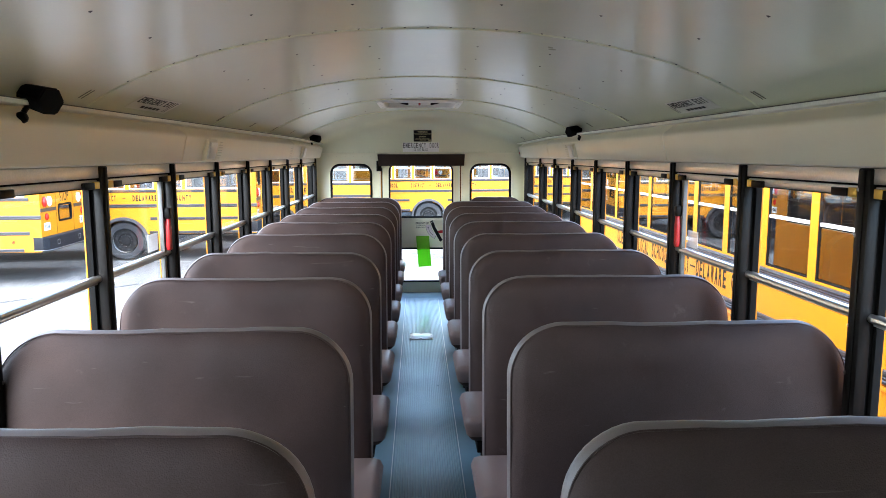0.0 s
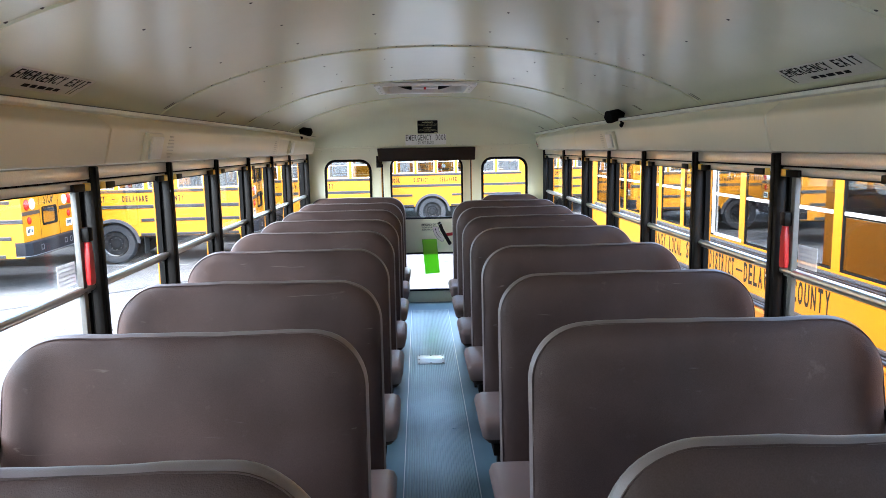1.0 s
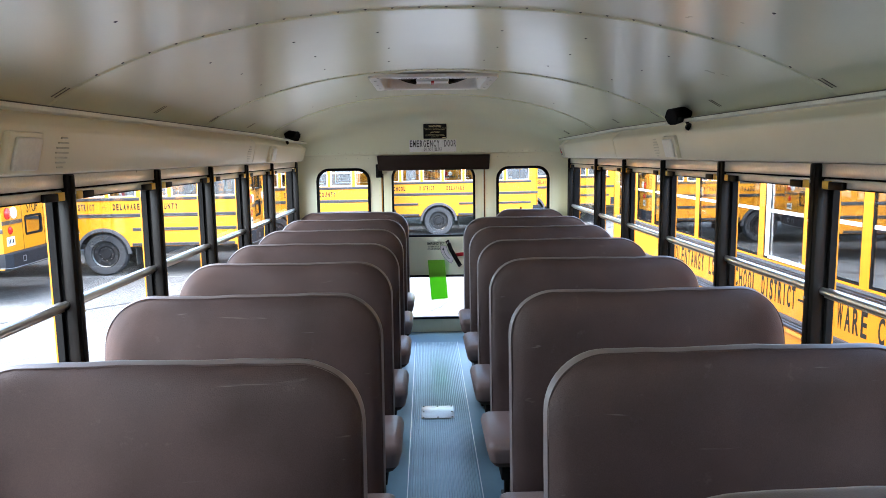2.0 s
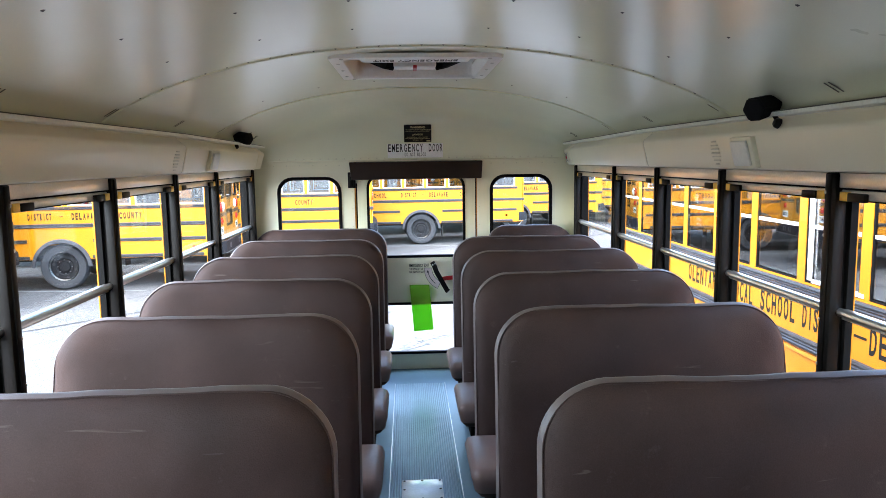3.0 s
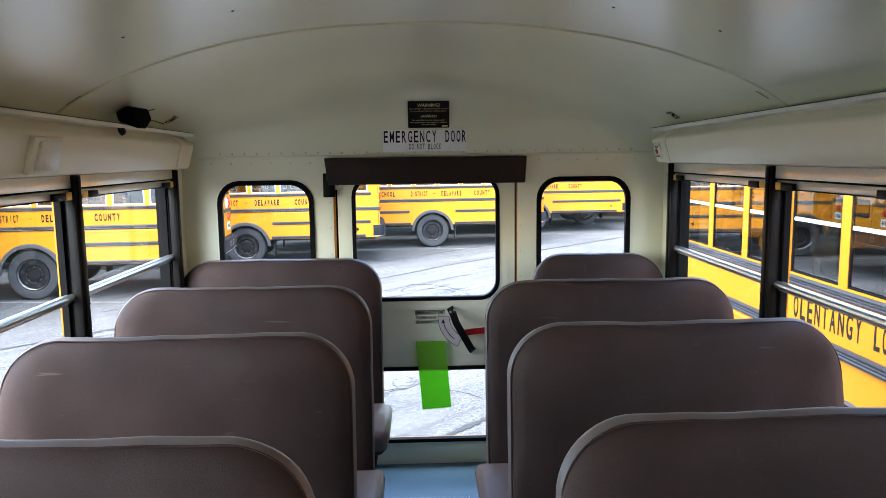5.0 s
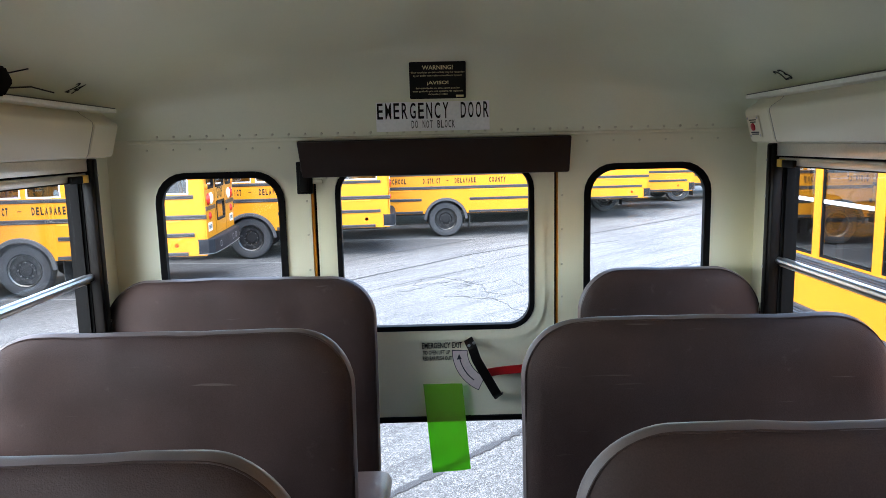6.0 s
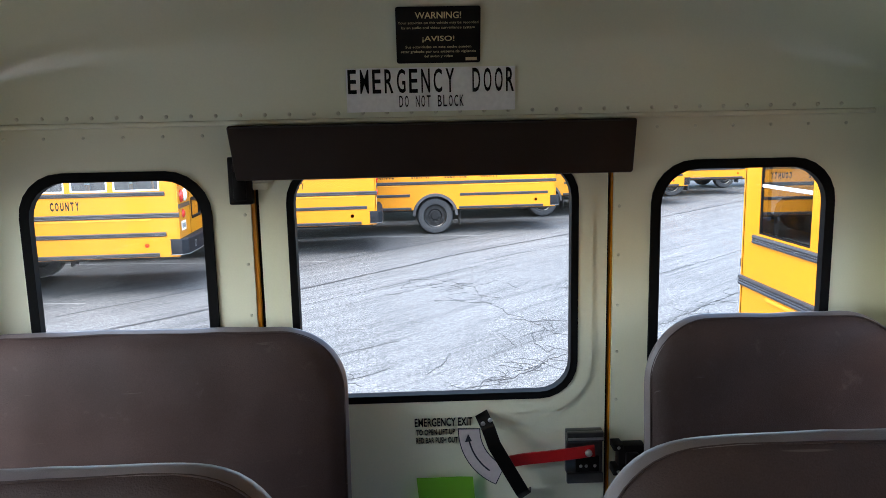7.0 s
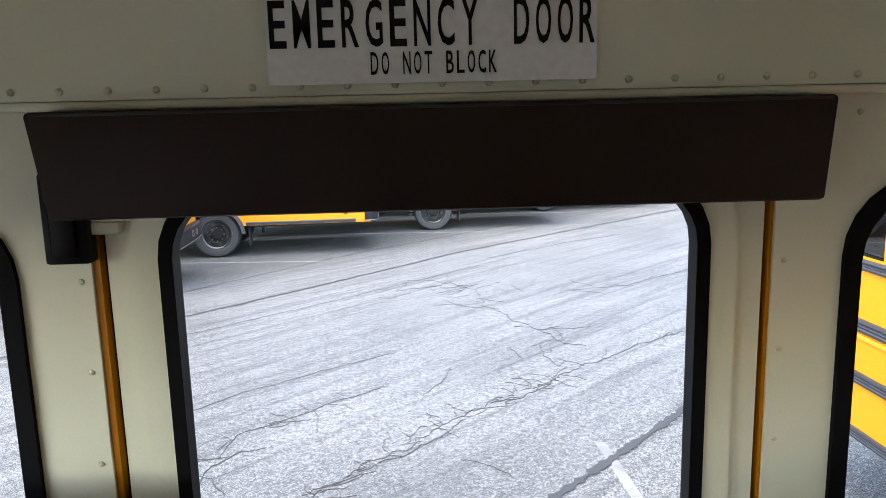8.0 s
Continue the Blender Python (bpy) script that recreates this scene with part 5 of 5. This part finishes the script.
def bus_wheel(parent, x, s):
    y = s * 1.02
    face = pose(x, y, 0.485, 90 * s, 0, 0)
    w = part("wheel", lathe(bmesh.new(), [(0.0, -0.06), (0.10, -0.055), (0.115, -0.035), (0.16, -0.03), (0.185, -0.055), (0.275, -0.05), (0.285, -0.105), (0.287, 0.06), (0.0, 0.06)], face, 28), M["rim"], parent, "dark painted steel wheel")
    part("tyre", lathe(bmesh.new(), [(0.285, -0.01), (0.31, -0.115), (0.37, -0.135), (0.45, -0.12), (0.482, -0.07), (0.485, 0.06), (0.47, 0.11), (0.38, 0.13), (0.285, 0.10), (0.285, -0.01)], face, 36), M["tyre"], w, "worn grey-black bus tyre")
    bm = bmesh.new()
    for k in range(8):
        a = radians(45 * k)
        cyl(bm, face @ Matrix.Translation((0.145 * math.cos(a), 0.145 * math.sin(a), -0.045)), 0.013, 0.010, 0.03, 6)
    part("lug_nuts", bm, M["gunmetal"], w)
    bm = bmesh.new()
    for k in range(6):
        a = radians(60 * k + 15)
        cyl(bm, face @ Matrix.Translation((0.225 * math.cos(a), 0.225 * math.sin(a), -0.053)), 0.032, 0.030, 0.006, 10)
    part("hand_holes", bm, M["dark"], w)
    part("rim_lip", lathe(bmesh.new(), [(0.272, -0.09), (0.29, -0.108), (0.30, -0.09), (0.285, -0.08), (0.272, -0.09)], face, 28), M["gunmetal"], w, "grey wheel rim lip")


def bus_side(parent, s, rim, edge):
    yo, yi = s * WIDE, s * (WIDE - 0.035)
    bm = bmesh.new()
    # skirt with the wheel arch cut out
    xs = [NOSE, -1.2, -0.56] + [-0.56 + 1.12 * k / 20 for k in range(1, 20)] + [0.56, 1.6, TAIL - 0.02]
    top = BELT - 0.02
    prev = None
    for x in xs:
        zb = 0.66 if abs(x) > 0.555 else max(0.66, 0.48 + math.sqrt(max(0, 0.56 ** 2 - x * x)))
        row = [bm.verts.new((x, y, z)) for y, z in ((yo, zb), (yo, top), (yi, top), (yi, zb))]
        if prev:
            for k in range(4):
                bm.faces.new((prev[k], row[k], row[(k + 1) % 4], prev[(k + 1) % 4]))
        else:
            bm.faces.new(row)
        prev = row
    bm.faces.new(prev[::-1])
    Y = sorted((yo, yi))
    box(bm, NOSE, TAIL - 0.02, Y[0], Y[1], EAVE, EAVE + 0.16)
    for x in POSTX:
        box(bm, x - POSTW, x + POSTW, Y[0], Y[1], top, EAVE)
    box(bm, POSTX[0] + POSTW - 0.002, TAIL - 0.02, Y[0], Y[1], top, EAVE)
    box(bm, NOSE, POSTX[-1] - POSTW + 0.002, Y[0], Y[1], top, EAVE)
    part("side_panel", bm, M["yellow"], parent, "school bus yellow side panel", smooth=0)
    # rub rails
    for z, h, spans in ((1.730, 0.070, [(NOSE, TAIL - 0.2)]), (1.365, 0.085, [(NOSE, TAIL + 0.012)]), (1.045, 0.075, [(NOSE, -0.66), (0.66, TAIL - 0.22)]), (0.700, 0.070, [(NOSE, -0.63), (0.63, TAIL - 0.35)])):
        for a, b in spans:
            bm = bmesh.new()
            prof = [(0.0, -0.5), (0.014, -0.44), (0.018, -0.25), (0.011, -0.16), (0.011, -0.06), (0.018, 0.0), (0.011, 0.06), (0.011, 0.16), (0.018, 0.25), (0.014, 0.44), (0.0, 0.5)]
            rows = [[bm.verts.new((x, s * (WIDE + 0.001 + d), z + h * f)) for d, f in prof] for x in (a, b)]
            for k in range(len(prof) - 1):
                bm.faces.new((rows[0][k], rows[0][k + 1], rows[1][k + 1], rows[1][k]))
            bm.faces.new(rows[0])
            bm.faces.new(rows[1][::-1])
            part("rub_rail", bm, M["rail"], parent, "ribbed black rub rail", smooth=20)
    Y = sorted((s * (WIDE + 0.001), s * (WIDE + 0.010)))
    part("side_stripe", boxes((TAIL - 2.6, TAIL - 0.45, Y[0], Y[1], 1.285, 1.312), (NOSE, -0.9, Y[0], Y[1], 1.285, 1.312)), M["reflect"], parent, "amber reflective strip", smooth=0)
    # windows: white mid rail, aluminium rim and tinted panes
    for k in range(len(POSTX) - 1):
        x0, x1 = POSTX[k + 1] + POSTW, POSTX[k] - POSTW
        Y = sorted((s * (WIDE - 0.026), s * (WIDE - 0.004)))
        fr = part("window", frame_boxes(x0, x1, Y[0], Y[1], BELT - 0.02, EAVE, edge), M[rim], parent, "framed bus window in two lights", smooth=0)
        part("mid_rail", boxes((x0 + 0.02, x1 - 0.02, Y[0], Y[1], 2.144, 2.167)), M["alu_w"], fr, "pale middle rail", smooth=0)
        yp = sorted((s * (WIDE - 0.016), s * (WIDE - 0.012)))
        part("pane", boxes((x0 + 0.02, x1 - 0.02, yp[0], yp[1], BELT, 2.141), (x0 + 0.02, x1 - 0.02, yp[0], yp[1], 2.170, EAVE - 0.02)), M["busglass"], fr, smooth=0)
    # flared wheel arch
    bm = bmesh.new()
    rows = []
    for k in range(25):
        a = radians(180 * k / 24)
        rows.append([bm.verts.new((r * math.cos(a), s * (WIDE + d), max(0.50, 0.48 + r * math.sin(a)))) for r, d in ((0.535, 0.0), (0.535, 0.03), (0.595, 0.028), (0.61, 0.0))])
    for q, r in zip(rows, rows[1:]):
        for k in range(3):
            bm.faces.new((q[k], r[k], r[k + 1], q[k + 1]))
    part("wheel_arch", bm, M["arch"], parent, "dark grey wheel arch flare")
    Y = sorted((s * 0.75, s * 1.1))
    part("mud_flap", boxes((0.66, 0.675, Y[0], Y[1], 0.22, 0.75)), M["dark"], parent, "black mud flap", smooth=0)
    bus_wheel(parent, 0.0, s)
    bus_wheel(parent, NOSE - 0.55, s)
    part("reflector", lathe(bmesh.new(), [(0.040, 0.0), (0.036, 0.008), (0.0, 0.012)], pose(TAIL - 0.55, s * WIDE, 0.86, 90 * s, 0, 0), 14), M["redlens"], parent, "round red side reflector")
    # lettering
    if s < 0:
        words = (("OLENTANGY", -3.42, -2.80), ("LOCAL", -2.40, -2.02), ("SCHOOL", -1.53, -1.07), ("DISTRICT", -0.61, -0.14), ("-", 0.02, 0.09), ("DELAWARE", 0.26, 0.84), ("COUNTY", 1.21, 1.67))
        h, z = 0.145, 1.555
    else:
        words = (("OLENTANGY", 0.70, -0.08), ("LOCAL", -0.20, -0.56), ("SCHOOL", -0.69, -1.17), ("DISTRICT", -1.27, -1.79), ("-", -1.83, -1.95), ("DELAWARE", -1.98, -2.64), ("COUNTY", -2.75, -3.23))
        h, z = 0.164, 1.553
    for w, a, b in words:
        m = Matrix.Translation(((a + b) / 2, s * (WIDE + 0.001), z)) @ pose(0, 0, 0, 90, 0, 0 if s < 0 else 180)
        part("lettering", stencil_bm(w, h, abs(b - a), m, 0.001, bold=0.048 if s < 0 else 0.02) if w != "-" else text_bm(w, 0.016, abs(b - a), m, 0.001), M["ink"], parent, "black district lettering")


def frame_boxes(x0, x1, y0, y1, z0, z1, t):
    return boxes((x0, x1, y0, y1, z0, z0 + t), (x0, x1, y0, y1, z1 - t, z1), (x0, x0 + t, y0, y1, z0 + t, z1 - t), (x1 - t, x1, y0, y1, z0 + t, z1 - t))


def school_bus(rim, edge):
    e = empty("school_bus")
    for s in (-1, 1):
        bus_side(e, s, rim, edge)
    # roof
    bm = bmesh.new()
    ring = [(-WIDE, EAVE + 0.16), (-WIDE + 0.03, EAVE + 0.30), (-0.98, EAVE + 0.44), (-0.6, EAVE + 0.53), (0, EAVE + 0.56), (0.6, EAVE + 0.53), (0.98, EAVE + 0.44), (WIDE - 0.03, EAVE + 0.30), (WIDE, EAVE + 0.16)]
    rows = [[bm.verts.new((x, y * q, EAVE + 0.16 + (z - EAVE - 0.16) * h)) for y, z in ring] for x, q, h in ((NOSE - 0.05, 0.99, 0.8), (NOSE + 0.4, 1, 1), (TAIL - 0.7, 1, 1), (TAIL - 0.25, 1, 0.93), (TAIL - 0.03, 0.995, 0.62), (TAIL, 0.98, 0.0))]
    for q, r in zip(rows, rows[1:]):
        for k in range(len(ring) - 1):
            bm.faces.new((q[k], q[k + 1], r[k + 1], r[k]))
    bm.faces.new(rows[0])
    part("roof", bm, M["yellow"], e, "curved yellow roof", smooth=50)
    # rear face: panels round three windows, and the lower door window
    bm = bmesh.new()
    X0, X1 = TAIL - 0.035, TAIL
    for y0, y1, z0, z1 in ((-WIDE, WIDE, 0.80, 1.22), (-WIDE, -0.34, 1.22, 1.58), (0.34, WIDE, 1.22, 1.58), (-WIDE, WIDE, 1.58, 1.62), (-WIDE, WIDE, 1.62, 1.86), (-WIDE, WIDE, 2.44, EAVE + 0.20), (-WIDE, -1.02, 1.86, 2.44), (-0.52, -0.36, 1.86, 2.44), (0.36, 0.52, 1.86, 2.44), (1.02, WIDE, 1.86, 2.44)):
        box(bm, X0, X1, y0, y1, z0, z1)
    part("rear_panel", bm, M["yellow"], e, "school bus yellow rear panel", smooth=0)
    for y0, y1, z0, z1 in ((-1.02, -0.52, 1.86, 2.44), (-0.36, 0.36, 1.86, 2.44), (0.52, 1.02, 1.86, 2.44), (-0.34, 0.34, 1.22, 1.58)):
        bm = ring_plate(bmesh.new(), rrect(y0 - 0.01, y1 + 0.01, z0 - 0.01, z1 + 0.01, 0.06, 3), rrect(y0 + 0.03, y1 - 0.03, z0 + 0.03, z1 - 0.03, 0.04, 3), TAIL - 0.03, TAIL + 0.012, axis="x")
        fr = part("rear_window", bm, M["rubber"], e, "rear window in black rubber")
        part("pane", slab(bmesh.new(), rrect(y0 + 0.025, y1 - 0.025, z0 + 0.025, z1 - 0.025, 0.04, 3), TAIL - 0.014, TAIL - 0.010, axis="x"), M["busglass"], fr, smooth=0)
    part("door_seam", boxes((TAIL + 0.0005, TAIL + 0.003, -0.445, -0.435, 0.8, 2.55), (TAIL + 0.0005, TAIL + 0.003, 0.435, 0.445, 0.8, 2.55)), M["ink"], e, "black gap round the rear door", smooth=0)
    for s in (-1, 1):
        for z, r, mt, lab, y in ((1.67, 0.095, "redlens", "large red tail lamp", 0.98), (1.67, 0.095, "white", "clear reversing lamp", 0.75), (1.36, 0.06, "redlens", "small red lamp", 0.92), (1.90, 0.05, "amber", "amber lamp", 1.10)):
            m = pose(TAIL, s * y, z, 0, 90, 0)
            part("lamp", lathe(bmesh.new(), [(r + 0.014, 0.0), (r + 0.012, 0.016), (r, 0.018), (r * 0.8, 0.032), (0.0, 0.040)], m, 18), M[mt], e, lab)
        part("rear_rail", boxes((TAIL + 0.001, TAIL + 0.018) + tuple(sorted((s * 0.48, s * WIDE))) + (1.47, 1.54)), M["rail"], e, "black rub rail", smooth=0)
        part("number_plate", boxes((TAIL + 0.001, TAIL + 0.006) + tuple(sorted((s * 0.78, s * 1.06))) + (1.08, 1.24)), M["white"], e, "pale plate with unreadable dark bars", smooth=0)
        part("plate_bars", boxes(*[(TAIL + 0.0065, TAIL + 0.0075) + tuple(sorted((s * (0.82 + 0.055 * k), s * (0.855 + 0.055 * k)))) + (1.12, 1.20) for k in range(4)]), M["ink"], e, smooth=0)
    part("lettering", text_bm("STOP", 0.22, 0.46, Matrix.Translation((TAIL + 0.001, 0, 1.74)) @ pose(0, 0, 0, 90, 0, 90), 0.001, bold=0.01), M["ink"], e, "black STOP lettering")
    # bumper
    bm = bmesh.new()
    outline = [(TAIL - 0.16, -WIDE - 0.015), (TAIL + 0.02, -WIDE - 0.015), (TAIL + 0.11, -WIDE + 0.10), (TAIL + 0.14, -0.5), (TAIL + 0.14, 0.5), (TAIL + 0.11, WIDE - 0.10), (TAIL + 0.02, WIDE + 0.015), (TAIL - 0.16, WIDE + 0.015)]
    rows = [[bm.verts.new((x - d * 0.5, y * (1 - d * 0.2), z)) for x, y in outline] for z, d in ((0.69, 0.03), (0.71, 0.0), (0.94, 0.0), (0.96, 0.03))]
    for q, r in zip(rows, rows[1:]):
        for k in range(len(outline) - 1):
            bm.faces.new((q[k], q[k + 1], r[k + 1], r[k]))
    bm.faces.new(rows[0])
    bm.faces.new(rows[-1][::-1])
    bumper = part("rear_bumper", bm, M["bumper"], e, "dark steel rear bumper")
    part("bumper_lip", sweep(bmesh.new(), [(x + 0.004, y * 1.002, 0.692) for x, y in outline], 0.007, 6), M["steelgrey"], bumper, "pale scuffed lower lip")
    for y, w in ((-0.75, 0.12), (0.35, 0.12), (0.62, 0.10)):
        part("bumper_hole", ring_plate(bmesh.new(), rrect(y - w / 2, y + w / 2, 0.77, 0.88, 0.02, 3), rrect(y - w / 2 + 0.012, y + w / 2 - 0.012, 0.782, 0.868, 0.015, 3), TAIL + 0.139, TAIL + 0.144, axis="x"), M["steelgrey"], bumper)
    # cab front, bonnet and underbody
    part("front_panel", boxes((NOSE - 0.03, NOSE + 0.01, -WIDE + 0.02, WIDE - 0.02, 0.7, 1.75), (NOSE - 0.03, NOSE + 0.01, -WIDE + 0.02, WIDE - 0.02, 2.5, 2.8)), M["yellow"], e, "yellow front panel", smooth=0)
    part("windscreen", boxes((NOSE - 0.02, NOSE, -WIDE + 0.05, WIDE - 0.05, 1.75, 2.5)), M["busglass"], e, "tinted windscreen", smooth=0)
    bm = boxes((NOSE - 1.35, NOSE - 0.03, -1.02, 1.02, 0.62, 1.72), bevel=0.14)
    part("bonnet", bm, M["yellow"], e, "rounded yellow bonnet")
    part("underbody", boxes((NOSE, TAIL - 0.1, -1.0, 1.0, 0.60, 0.72), (-5.0, -1.6, -0.5, 0.5, 0.35, 0.6), (-0.12, 0.12, -1.0, 1.0, 0.40, 0.58)), M["dark"], e, "dark chassis and tank under the body", smooth=0)
    part("cabin_floor", boxes((NOSE, TAIL - 0.04, -WIDE + 0.04, WIDE - 0.04, 0.98, 1.02)), M["dark"], e, smooth=0)
    part("cabin_ceiling", boxes((NOSE, TAIL - 0.04, -WIDE + 0.04, WIDE - 0.04, EAVE + 0.10, EAVE + 0.13)), M["cream"], e, smooth=0)
    for k in range(12):
        x = TAIL - 0.35 - 0.76 * k
        for s in (-1, 1):
            b = bmesh.new()
            slab(b, rrect(*sorted((s * 0.22, s * 1.10)), 1.45, 2.08, 0.12, 3, r_low=0.02), x - 0.04, x + 0.04, axis="x")
            part("seat_back", b, M["vinyl"], e, "brown seat back inside", smooth=0)
    return e


M["alu_w"] = mat("window_aluminium", (0.78, 0.79, 0.80), 0.4, metal=0.2)
M["arch"] = mat("grey_arch_rubber", (0.040, 0.040, 0.044), 0.7)
M["bumper"] = mat("blue_black_bumper", (0.011, 0.012, 0.015), 0.6, vary=0.2, spec=0.15)
M["reflect"] = mat("amber_reflective_tape", (0.62, 0.25, 0.01), 0.3)

ANGLE = 4.0
ca, sa = math.cos(radians(ANGLE)), math.sin(radians(ANGLE))
WHEELS = [(-10.9, 6.75), (-7.35, 10.25), (-4.27, 14.10), (0.33, 17.26), (3.78, 20.7), (6.15, 23.2), (9.95, 26.6), (13.6, 30.2)]
first_bus = None
for x, y in WHEELS:
    m = Matrix.Translation((x - sa * 1.1, y + ca * 1.1, GROUND)) @ pose(0, 0, 0, 0, 0, ANGLE)
    if first_bus is None:
        first_bus = tagged(school_bus("alu_w", 0.024), "yellow school bus parked in a diagonal row", "school bus", group="parked school buses")
        first_bus.matrix_world = m
    else:
        copy_thing(first_bus, m)
# the neighbour, close alongside and standing further back
near_bus = tagged(school_bus("rubber", 0.011), "yellow school bus parked close alongside", "school bus", group="parked school buses")
near_bus.matrix_world = Matrix.Translation((2.585 + WIDE, 4.0 - TAIL, GROUND)) @ pose(0, 0, 0, 0, 0, 90)
part("window_jamb", boxes((-1.352, -1.304, WIDE - 0.006, WIDE + 0.006, BELT, EAVE), (-1.90, -1.352, WIDE - 0.006, WIDE + 0.004, BELT - 0.015, BELT + 0.010), bevel=0.002), M["alu_w"], near_bus, "pale jamb of an emergency window")
